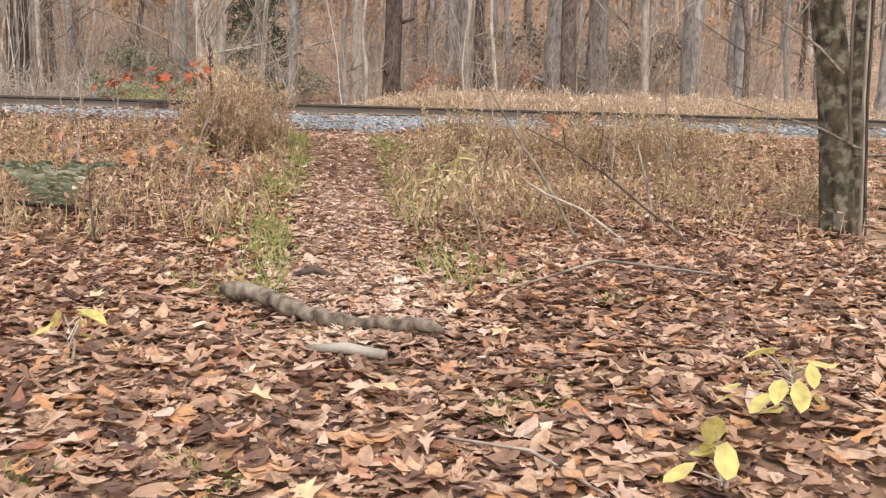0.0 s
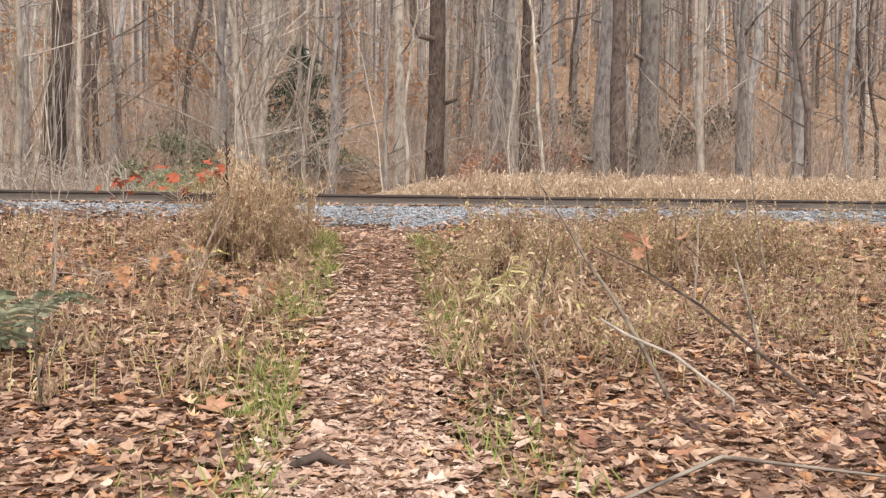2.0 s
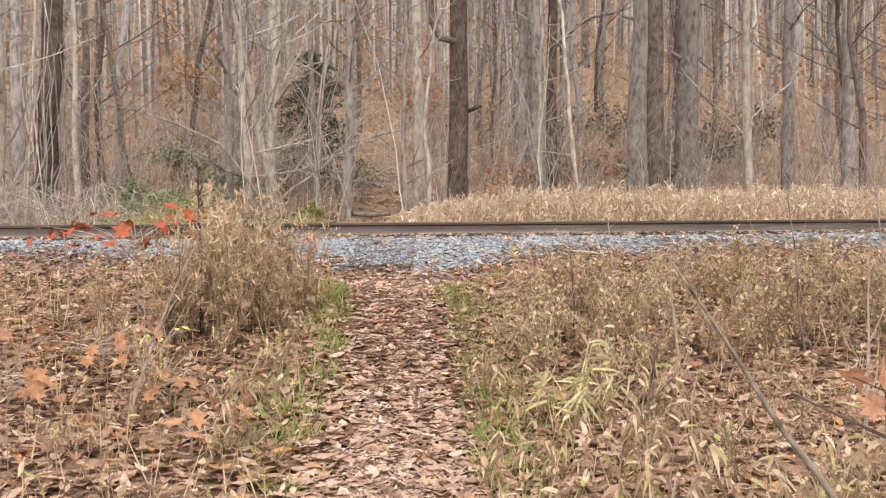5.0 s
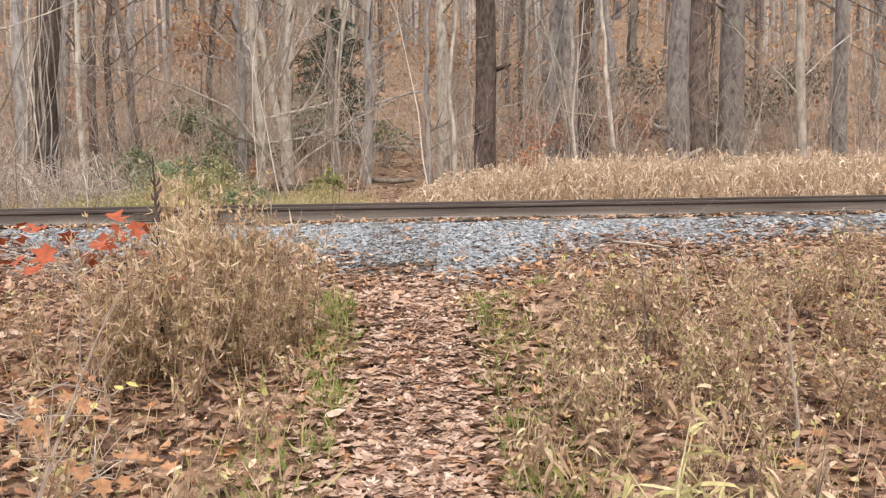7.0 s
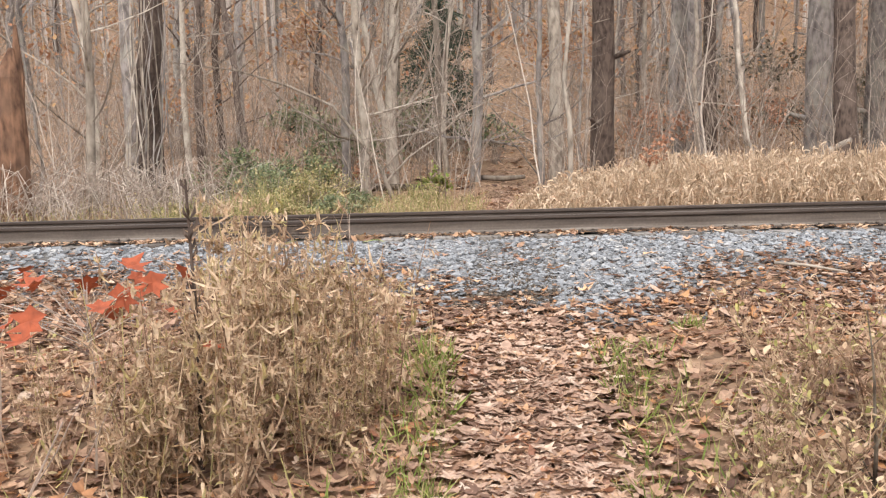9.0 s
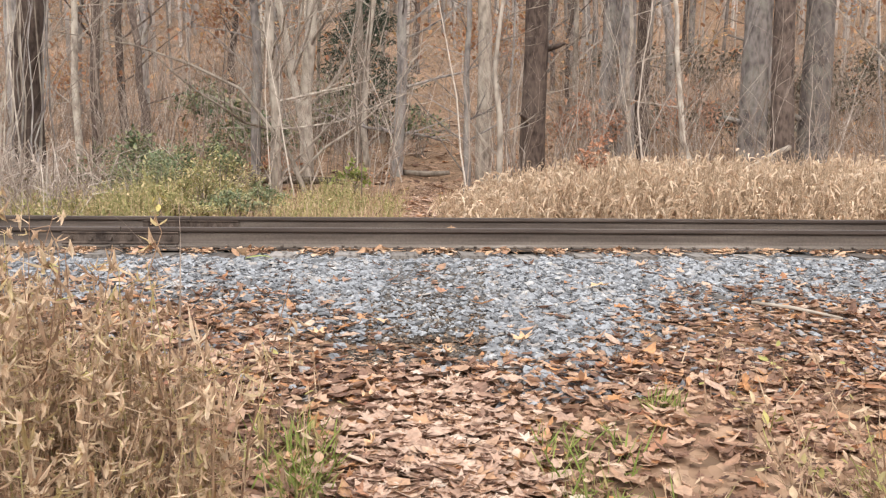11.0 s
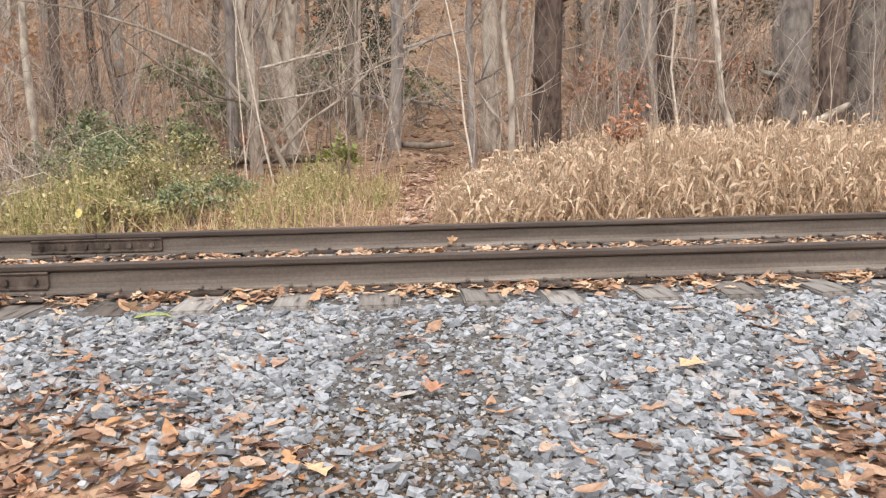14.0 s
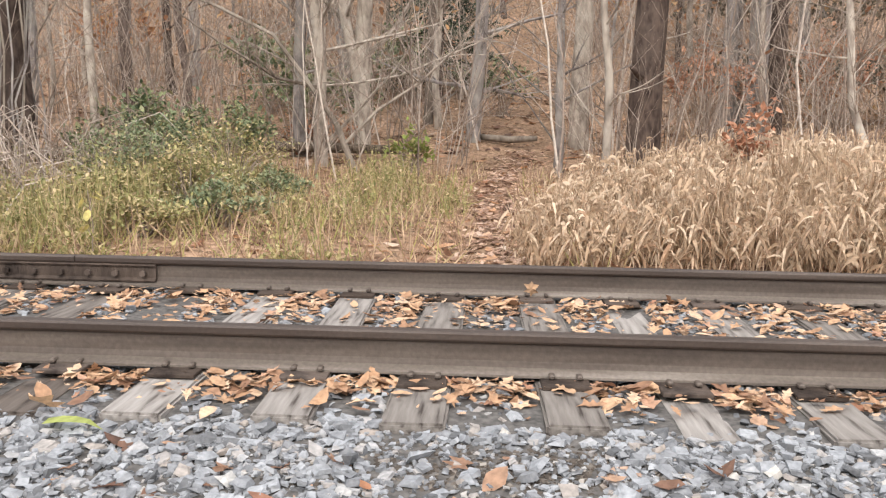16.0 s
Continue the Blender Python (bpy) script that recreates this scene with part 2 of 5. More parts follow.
class Buf:
    """Gathers vertices and faces of many small pieces for one mesh."""

    def __init__(self):
        self.v, self.f = [], []

    def add(self, verts, faces):
        k = len(self.v)
        self.v.extend(verts)
        self.f.extend([tuple(k + i for i in f) for f in faces])

    def tube(self, pts, radii, sides=5, cap=True):
        pts = [Vector(p) for p in pts]
        vs, fs = [], []
        ref = Vector((0.31, 0.87, 0.38))
        for i, p in enumerate(pts):
            d = (pts[min(i + 1, len(pts) - 1)] - pts[max(i - 1, 0)]).normalized()
            a = d.cross(ref)
            if a.length < 0.05:
                a = d.cross(Vector((1, 0, 0)))
            a.normalize()
            c = d.cross(a)
            for s in range(sides):
                w = 2 * math.pi * s / sides
                vs.append(tuple(p + (a * math.cos(w) + c * math.sin(w)) * radii[i]))
        for i in range(len(pts) - 1):
            for s in range(sides):
                t = (s + 1) % sides
                fs.append((i * sides + s, i * sides + t, (i + 1) * sides + t, (i + 1) * sides + s))
        if cap:
            fs.append(tuple(range(sides))[::-1])
            fs.append(tuple((len(pts) - 1) * sides + s for s in range(sides)))
        self.add(vs, fs)

    def blade(self, base, tip, width, sag=0.0, segs=3, side=None):
        base, tip = Vector(base), Vector(tip)
        d = tip - base
        s = side or d.cross(Vector((rnd.uniform(-1, 1), rnd.uniform(-1, 1), 0.3)))
        s = Vector(s).normalized() * width * 0.5
        vs, fs = [], []
        for i in range(segs):
            u = i / segs
            p = base + d * u + Vector((0, 0, sag * 4 * u * (1 - u) * 0.5))
            w = s * (0.55 + 0.45 * math.sin(math.pi * min(1, u + 0.25)))
            vs += [tuple(p - w), tuple(p + w)]
        vs.append(tuple(tip - Vector((0, 0, sag * 0.5))))
        for i in range(segs - 1):
            fs.append((2 * i, 2 * i + 1, 2 * i + 3, 2 * i + 2))
        fs.append((2 * segs - 2, 2 * segs - 1, 2 * segs))
        self.add(vs, fs)

    def leaf(self, p, size, yaw, tilt=0.3, curl=0.25, lobes=5, long=1.25):
        """A dead leaf round a middle vertex: oval (0 lobes), oak-like (4) or maple-like (5), folded on its rib and curling."""
        if lobes == 5:
            form = MAPLE_FORM
        elif lobes == 4:
            form = OAK_FORM
        else:
            form = OVAL_FORM
        n = len(form)
        cy, sy, ct, st = math.cos(yaw), math.sin(yaw), math.cos(tilt), math.sin(tilt)
        roll = rnd.uniform(-0.25, 0.25)
        k1, k2 = rnd.uniform(-0.35, 1.0) * curl, rnd.uniform(-0.3, 1.0) * curl
        fold = rnd.uniform(-0.1, 0.35)
        stretch = long / 1.25
        vs = []
        for fx, fy in form:
            j = size * rnd.uniform(0.88, 1.1)
            x, y = fx * j * stretch, fy * j
            z = (k1 * x * x + k2 * y * y) / size * 0.9 + roll * y + fold * abs(y) + rnd.uniform(-0.07, 0.07) * size
            x, z = x * ct - z * st, x * st + z * ct
            vs.append((p[0] + x * cy - y * sy, p[1] + x * sy + y * cy, p[2] + z))
        vs.append((p[0], p[1], p[2]))
        self.add(vs, [(i, (i + 1) % n, n) for i in range(n)])

    def stone(self, p, sx, sy, sz, yaw, tilt):
        m = Euler((tilt, rnd.uniform(-0.3, 0.3), yaw)).to_matrix()
        vs = []
        for cx in (-1, 1):
            for cyy in (-1, 1):
                for cz in (-1, 1):
                    k = rnd.uniform(0.45, 1.15) * (0.8 if cz > 0 else 1.0)
                    q = m @ Vector((cx * sx * k * rnd.uniform(0.6, 1.1), cyy * sy * k * rnd.uniform(0.7, 1.1), cz * sz * rnd.uniform(0.3, 1.1)))
                    vs.append((p[0] + q.x, p[1] + q.y, p[2] + q.z))
        self.add(vs, [(0, 1, 3, 2), (4, 6, 7, 5), (0, 4, 5, 1), (2, 3, 7, 6), (0, 2, 6, 4), (1, 5, 7, 3)])

    def mesh(self, name, material, smooth=False):
        me = bpy.data.meshes.new(name)
        me.from_pydata([tuple(q) for q in self.v], [], self.f)
        me.materials.append(material)
        if smooth:
            me.polygons.foreach_set("use_smooth", [True] * len(me.polygons))
        me.update()
        return me


rnd = random.Random(11)


def thing(name, label, category, m=None, group="", kind=""):
    e = tagged(new(name), label, category, group, kind)
    if m is not None:
        e.matrix_basis = m
    return e


def buf_part(name, buf, material, parent, label="", smooth=False):
    ob = new(name, buf.mesh(name, material, smooth))
    ob.parent = parent
    if label:
        ob["label"] = label
    return ob


def stuff(name, buf, material, label, category, smooth=False):
    return tagged(new(name, buf.mesh(name, material, smooth)), label, category, "", "stuff")


def part(name, bm, material, parent, label=""):
    me = bpy.data.meshes.new(name)
    bm.to_mesh(me)
    bm.free()
    me.materials.append(material)
    ob = new(name, me)
    ob.parent = parent
    if label:
        ob["label"] = label
    return ob


# ---- the ground ----
KNOTS = [(-400, -0.9), (-8, -0.75), (-3, -0.5), (-0.8, -0.2), (0.2, 0.0), (1.2, 0.17), (2.5, 0.22), (4.5, 0.33), (6.5, 0.52), (8.0, 0.70), (8.8, 0.86), (9.8, 1.05), (11.4, 1.25), (12.4, 1.41), (13.1, 1.51), (13.5, 1.545), (15.8, 1.545), (16.4, 1.45), (17.3, 1.36), (19, 1.38), (22, 1.44), (26, 1.60), (30, 2.0), (36, 3.0), (45, 6.2), (60, 13.5), (90, 29), (140, 48), (500, 70)]
KY, KZ = np.array([k[0] for k in KNOTS]), np.array([k[1] for k in KNOTS])
RAIL_TOP, TIE_TOP, NEAR_RAIL, FAR_RAIL = 1.75, 1.573, 13.89, 15.395


def path_x(y):
    return float(np.interp(y, [-5, 0, 3.5, 6, 8.7, 11, 18.5, 22, 30], [0.3, 0.4, 0.47, 0.6, 0.82, 0.85, 1.1, 1.0, 1.7]))


def ground_z(x, y):
    z = float(np.interp(y, KY, KZ))
    if y < 11.5 or y > 17.2:
        d = abs(x - path_x(y))
        amount = min(1.0, max(0.0, d - 0.25) / 0.9) * (0.09 if y < 11.5 else 0.06)
        z += amount * min(1.0, (11.5 - y) / 1.5 if y < 11.5 else (y - 17.2) / 2)
        z += 0.05 * noise.noise(Vector((x * 0.8, y * 0.8, 3.1)))
        if y > 24:
            z += min(1.0, (y - 24) / 20) * 1.2 * noise.noise(Vector((x * 0.06, y * 0.06, 7.7)))
    else:
        z += 0.015 * noise.noise(Vector((x * 1.5, y * 1.5, 1.0)))
    return z


def axis_steps(spans):
    out = []
    for a, b, step in spans:
        out += list(np.arange(a, b - 1e-6, step))
    return out + [spans[-1][1]]


gx = axis_steps([(-500, -60, 40), (-60, -14, 3), (-14, -5, 0.6), (-5, 7, 0.2), (7, 16, 0.6), (16, 60, 3), (60, 500, 40)])
gy = axis_steps([(-400, -40, 40), (-40, -3, 3), (-3, 18, 0.2), (18, 32, 0.6), (32, 60, 2), (60, 150, 6), (150, 500, 50)])
gb = Buf()
nx = len(gx)
gb.v = [(x, y, ground_z(x, y)) for y in gy for x in gx]
gb.f = [(j * nx + i, j * nx + i + 1, (j + 1) * nx + i + 1, (j + 1) * nx + i) for j in range(len(gy) - 1) for i in range(nx - 1)]
tagged(new("ground", gb.mesh("ground", M_GROUND, True)), "woodland ground of brown soil under fallen autumn leaves", "ground", "", "structure")

# ---- railway: rails, ties ----
RAIL_PROFILE = [(-0.066, 0), (0.066, 0), (0.066, 0.010), (0.014, 0.026), (0.009, 0.05), (0.009, 0.115), (0.030, 0.126), (0.034, 0.134), (0.034, 0.156), (0.026, 0.163), (-0.026, 0.163), (-0.034, 0.156), (-0.034, 0.134), (-0.030, 0.126), (-0.009, 0.115), (-0.009, 0.05), (-0.014, 0.026), (-0.066, 0.010)]


def rail(y, joint, label):
    e = thing("rail", label, "rail", pose(0, y, RAIL_TOP - 0.163), "rails of the railway track")
    for a, b in ((-160, joint - 0.004), (joint + 0.004, 160)):
        bm = bmesh.new()
        rings = [[bm.verts.new((x, py, pz)) for py, pz in RAIL_PROFILE] for x in (a, b)]
        n = len(RAIL_PROFILE)
        for r0, r1 in zip(rings, rings[1:]):
            for i in range(n):
                bm.faces.new((r0[i], r1[i], r1[(i + 1) % n], r0[(i + 1) % n]))
        bm.faces.new(rings[0])
        bm.faces.new(rings[-1][::-1])
        bmesh.ops.recalc_face_normals(bm, faces=bm.faces)
        bm.normal_update()
        for q in bm.faces:
            zc = q.calc_center_median().z
            # head, web and foot by height: shade and sky light painted with the wear
            q.material_index = 1 if zc > 0.118 else 2 if zc < 0.032 else 0
        length = part("rail_length", bm, M_STEEL, e)
        length.data.materials.append(M_HEAD)
        length.data.materials.append(M_FOOT)
    for side in (-1, 1):
        bm = bmesh.new()
        prof = [(0.012, 0.030), (0.044, 0.022), (0.048, 0.032), (0.030, 0.046), (0.026, 0.100), (0.036, 0.116), (0.030, 0.124), (0.012, 0.118)]
        r0 = [bm.verts.new((joint - 0.47, side * py, pz)) for py, pz in prof]
        r1 = [bm.verts.new((joint + 0.47, side * py, pz)) for py, pz in prof]
        for i in range(len(prof)):
            bm.faces.new((r0[i], r1[i], r1[(i + 1) % len(prof)], r0[(i + 1) % len(prof)]))
        bm.faces.new(r0)
        bm.faces.new(r1[::-1])
        bmesh.ops.recalc_face_normals(bm, faces=bm.faces)
        bar = part("joint_bar", bm, M_BAR, e, "dark bolted steel joint bar")
        for k in range(6):
            bm = bmesh.new()
            bmesh.ops.create_cone(bm, cap_ends=True, segments=6, radius1=0.019, radius2=0.015, depth=0.034)
            bmesh.ops.transform(bm, matrix=pose(joint - 0.40 + k * 0.16, side * 0.040, 0.073, 90 * side, 0, 0), verts=bm.verts)
            part("bolt", bm, M_BAR, bar)
    return e


rail(NEAR_RAIL, -1.62, "brown rusted steel rail with a bolted joint on the wooden ties")
rail(FAR_RAIL, -1.41, "brown rusted steel rail along the far side of the track")


def tie(x, seed, buried=0.0):
    r = random.Random(seed)
    w, ln, h = 0.105 + r.uniform(-0.008, 0.008), 1.295, 0.17
    e = thing("railway_tie", "weathered grey wooden railway tie with cracks, bedded in ballast", "railway tie", pose(x, (NEAR_RAIL + FAR_RAIL) / 2 + r.uniform(-0.03, 0.03), TIE_TOP - h - buried, 0, 0, r.uniform(-1.2, 1.2)), "ties of the railway track")
    bm = bmesh.new()
    bmesh.ops.create_cube(bm, size=1.0)
    bmesh.ops.scale(bm, vec=(2 * w, 2 * ln, h), verts=bm.verts)
    bmesh.ops.translate(bm, vec=(0, 0, h / 2), verts=bm.verts)
    bmesh.ops.subdivide_edges(bm, edges=[q for q in bm.edges if abs(q.verts[0].co.y - q.verts[1].co.y) > 1], cuts=14)
    for v in bm.verts:
        v.co.x += 0.006 * noise.noise(Vector((v.co.y * 3, seed, v.co.x * 9)))
        v.co.z += 0.005 * noise.noise(Vector((v.co.y * 4, seed + 5, v.co.x * 9)))
        if abs(abs(v.co.y) - ln) < 0.01:
            v.co.y += 0.02 * noise.noise(Vector((v.co.x * 12, seed, v.co.z * 9)))
    bmesh.ops.bevel(bm, geom=[q for q in bm.edges if q.is_manifold and q.calc_face_angle(0) > 1.2], offset=0.009, segments=2, affect="EDGES")
    part("timber", bm, M_TIE, e)
    for yy in (NEAR_RAIL, FAR_RAIL):
        y = yy - (NEAR_RAIL + FAR_RAIL) / 2
        bm = bmesh.new()
        bmesh.ops.create_cube(bm, size=1.0)
        bmesh.ops.scale(bm, vec=(0.185, 0.36, 0.017), verts=bm.verts)
        bmesh.ops.translate(bm, vec=(0, y, h + 0.0075 + buried), verts=bm.verts)
        bmesh.ops.bevel(bm, geom=bm.edges[:], offset=0.003, segments=1, affect="EDGES")
        plate = part("tie_plate", bm, M_BAR, e, "rusted steel tie plate")
        for sx, sy in ((-0.05, -0.085), (0.05, 0.085), (0.055, -0.09)):
            bm = bmesh.new()
            bmesh.ops.create_cube(bm, size=1.0)
            bmesh.ops.scale(bm, vec=(0.024, 0.042, 0.018), verts=bm.verts)
            bmesh.ops.translate(bm, vec=(sx, y + sy, h + 0.028 + buried), verts=bm.verts)
            bmesh.ops.bevel(bm, geom=bm.edges[:], offset=0.005, segments=1, affect="EDGES")
            part("spike", bm, M_STEEL, plate)
    return e


TIE_X = [0.72 + 0.467 * k + 0.04 * math.sin(k * 12.9) + (0.03 if k == 1 else 0.0) for k in range(-26, 34)]
for k, x in enumerate(TIE_X):
    tie(x, k, (0.0, 0.022, 0.0, 0.006, 0.016)[(k * 7) % 5] if x < 0.6 or x > 1.3 else 0.0)


# ---- trees ----
def grow(buf, base, direction, length, radius, depth, r, sides, kids, droop=0.0, wobble=0.12):
    """One limb, wandering and tapering, and its side limbs."""
    n = 6 if depth else 4
    p, d = Vector(base), Vector(direction).normalized()
    pts, rad = [p.copy()], [radius]
    for i in range(n):
        d = (d + Vector((r.gauss(0, wobble), r.gauss(0, wobble), r.gauss(0, wobble) + 0.04 - droop))).normalized()
        p = p + d * (length / n)
        pts.append(p.copy())
        rad.append(radius * (1 - 0.8 * (i + 1) / n))
    buf.tube(pts, rad, sides, cap=False)
    if depth:
        for k in range(kids):
            i = r.randint(1, n - 1)
            q = Vector((r.gauss(0, 1), r.gauss(0, 1), r.uniform(-0.2, 0.8)))
            dd = ((pts[i + 1] - pts[i]).normalized() * 0.8 + q.normalized() * 0.9)
            grow(buf, pts[i], dd, length * r.uniform(0.35, 0.6), rad[i] * 0.55, depth - 1, r, 3, max(2, kids - 1), droop, wobble)


def make_tree(name, label, m, height, radius, bark, seed, limbs=14, low=0.25, lean=(0, 0), limb_len=0.22, kids=4, sides=10, wob=0.02, group="", flare=1.35, stubs=0, depth=2, forks=0):
    r = random.Random(seed)
    e = thing(name, label, "tree", m, group)
    tb, limb_bufs = Buf(), []
    n = 14
    pts, rad = [], []
    x = y = 0.0
    for i in range(n + 1):
        u = i / n
        x += r.gauss(0, wob) * height / n * 2
        y += r.gauss(0, wob) * height / n * 2
        pts.append(Vector((x + lean[0] * height * u, y + lean[1] * height * u, height * u - (0.3 if i == 0 else 0))))
        rad.append(radius * (1 - 0.82 * u ** 1.2) * (flare if i == 0 else 1))
    pts.insert(1, pts[0].lerp(pts[1], 0.35))
    rad.insert(1, radius * 1.06)
    tb.tube(pts, rad, sides)
    for k in range(stubs):
        i = r.randint(2, 6)
        w = r.uniform(0, 6.28)
        p = pts[i]
        q = p + Vector((math.cos(w), math.sin(w), 0.35)) * (rad[i] + r.uniform(0.15, 0.4))
        tb.tube([p, p.lerp(q, 0.7), q], [rad[i] * 0.3, rad[i] * 0.22, rad[i] * 0.12], 5)
    for k in range(forks):
        i = 2 + k
        w = r.uniform(0, 6.28)
        grow(tb, pts[i], (math.cos(w) * 0.25, math.sin(w) * 0.25, 1), height * 0.7, rad[i] * 0.7, 1, r, 7, 3, 0, 0.05)
    for k in range(limbs):
        u = low + (1 - low) * (k + r.random()) / limbs * 0.97
        i = min(len(pts) - 2, max(1, int(u * (len(pts) - 1))))
        p = pts[i].lerp(pts[i + 1], r.random())
        w = r.uniform(0, 6.28)
        d = Vector((math.cos(w), math.sin(w), r.uniform(0.1, 0.9)))
        lb = Buf()
        limb_bufs.append(lb)
        grow(lb, p, d, height * limb_len * (1.15 - 0.75 * u) * r.uniform(0.6, 1.3), max(0.012, rad[i] * r.uniform(0.18, 0.36)), depth, r, 5, kids)
    buf_part("trunk", tb, bark, e, "", True)
    for lb in limb_bufs:
        buf_part("limb", lb, bark, e)
    return e


def stand(x, y, rz=0.0, s=1.0):
    return pose(x, y, ground_z(x, y) - 0.02, 0, 0, rz) @ Matrix.Diagonal((s, s, s, 1))


T_PALE = "slender tree with pale grey bark and bare branches"
T_GREY = "tall straight tree with smooth grey bark, leafless"
VINE_TREE = make_tree("tree", "large old tree with dark bark wrapped in hanging vines", stand(-6.55, 23.9), 19, 0.29, M_DARK, 3, 12, 0.36, (0.01, 0), 0.25, 4, 12, 0.03, "", 1.6, 0)
vine_r = random.Random(8)
for k in range(22):
    b = Buf()
    a = vine_r.uniform(0, 6.28)
    pts = []
    for i in range(9):
        u = i / 8
        a += vine_r.gauss(0, 0.25)
        q = 0.31 - 0.06 * u + abs(vine_r.gauss(0, 0.05)) + (0.25 * (1 - u) ** 3 if k % 3 == 0 else 0.0)
        pts.append((math.cos(a) * q + 0.18 * u, math.sin(a) * q, -0.1 + (5 + 3 * (k % 2)) * u))
    b.tube(pts, [0.022, 0.02, 0.02, 0.018, 0.016, 0.014, 0.012, 0.01, 0.006], 4)
    buf_part("vine", b, M_PALE if k % 2 else M_GREY, VINE_TREE)
make_tree("tree", "slim white-barked birch with bare twigs", stand(-6.4, 20.6), 12, 0.085, M_PALE, 4, 16, 0.2)
make_tree("tree", "thin dark-barked tree, leafless", stand(-7.6, 31.0), 15, 0.14, M_DARK, 5, 12, 0.2)
make_tree("tree", "slender pale tree with many bare branches near the track", stand(-2.05, 26.0), 12, 0.12, M_PALE, 6, 36, 0.1, (-0.02, 0), 0.32, 4)
make_tree("tree", "grey tree with several stems from one base", stand(-1.6, 28.0), 14, 0.17, M_PALE, 7, 26, 0.15, (0.02, 0), 0.26, 4, 9, 0.03, "", 1.4, 0, 2, 3)
make_tree("tree", T_PALE, stand(-0.6, 32.0), 15, 0.12, M_PALE, 8, 12, 0.25)
make_tree("tree", "brownish-grey tree with a crooked bare trunk", stand(0.6, 30.0), 14, 0.165, M_GREY, 9, 26, 0.1, (0.02, 0))
make_tree("tree", "pale-barked straight tree beside the woodland path", stand(2.95, 29.6), 17, 0.215, M_PALE, 10, 12, 0.3)
make_tree("tree", "thin grey sapling with fine twigs", stand(2.2, 26.0), 9, 0.085, M_GREY, 11, 24, 0.1)
PINE = make_tree("pine_tree", "straight pine with rough dark brown bark and branch stubs", stand(3.62, 25.6), 22, 0.285, M_DARK, 12, 9, 0.42, (0.012, 0), 0.2, 3, 12, 0.01, "", 1.2, 5)
make_tree("tree", "crooked pale sapling among dry grass", stand(2.32, 20.4), 5.5, 0.055, M_PALE, 13, 9, 0.2, (-0.03, 0), 0.25, 3, 6, 0.08)
make_tree("tree", "tall straight grey tree, one of a close pair", stand(7.4, 32.2), 21, 0.25, M_GREY, 14, 10, 0.35, (0, 0), 0.2, 3, 12, 0.012, "", 1.25, 1)
make_tree("tree", "dark-barked straight tree, one of a close pair", stand(8.0, 32.6), 20, 0.22, M_DARK, 44, 10, 0.35, (0, 0), 0.2, 3, 12, 0.012, "", 1.25, 1)
make_tree("tree", "tall straight grey tree with broken stubs, leafless", stand(9.75, 28.6), 22, 0.37, M_GREY, 15, 9, 0.4, (0, 0), 0.2, 3, 12, 0.012, "", 1.25, 3)
make_tree("tree", "dark-barked tree standing between grey trunks", stand(9.55, 26.2), 19, 0.27, M_DARK, 16, 9, 0.4, (0, 0), 0.2, 3, 12, 0.012)
make_tree("tree", "tall straight grey tree with broken stubs, leafless", stand(11.15, 28.1), 23, 0.38, M_GREY, 17, 9, 0.4, (0.005, 0), 0.2, 3, 12, 0.012, "", 1.25, 5)
make_tree("tree", T_PALE, stand(11.2, 24.0), 13, 0.13, M_PALE, 18, 14, 0.2)
make_tree("tree", "thin crooked sapling with pale bark", stand(7.0, 24.6), 9, 0.07, M_PALE, 19, 14, 0.15, (-0.06, 0), 0.25, 3, 7, 0.05)
make_tree("tree", T_PALE, stand(-2.75, 27.2), 13, 0.12, M_GREY, 20, 16, 0.15)
make_tree("tree", T_GREY, stand(15.0, 29.0), 18, 0.22, M_GREY, 21, 10, 0.3)
make_tree("tree", T_GREY, stand(-9.2, 29.0), 17, 0.2, M_GREY, 22, 12, 0.2)
make_tree("tree", T_PALE, stand(-7.0, 27.6), 12, 0.09, M_PALE, 23, 16, 0.2)
make_tree("tree", T_GREY, stand(6.9, 33.0), 18, 0.2, M_GREY, 24, 12, 0.3)
NEAR_TREE = make_tree("tree", "tree with mottled lichen-covered bark beside the leafy path", stand(4.25, 4.9), 9, 0.125, M_LICHEN, 27, 9, 0.42, (-0.155, 0), 0.24, 4, 14, 0.012, "", 1.55)

b = Buf()
b.tube([(0.17, 0.12, -0.25), (0.15, 0.12, 0.5), (0.13, 0.10, 1.4), (0.22, 0.12, 3.0), (0.5, 0.2, 6.0)], [0.11, 0.08, 0.07, 0.06, 0.02], 10)
buf_part("second_stem", b, M_LICHEN, NEAR_TREE, "", True)
for k in range(3):
    b = Buf()
    pts = [(0.1 * math.cos(k * 1.3 - 2.2) - 0.02 * i + 0.02 * math.sin(i * 1.7 + k), -0.13 + 0.02 * math.cos(i + k), -0.1 + 0.55 * i) for i in range(8)]
    b.tube(pts, [0.014, 0.013, 0.012, 0.012, 0.011, 0.010, 0.009, 0.006], 5)
    buf_part("vine", b, M_PALE if k == 1 else M_DARK, NEAR_TREE, "climbing vine stem on the bark")
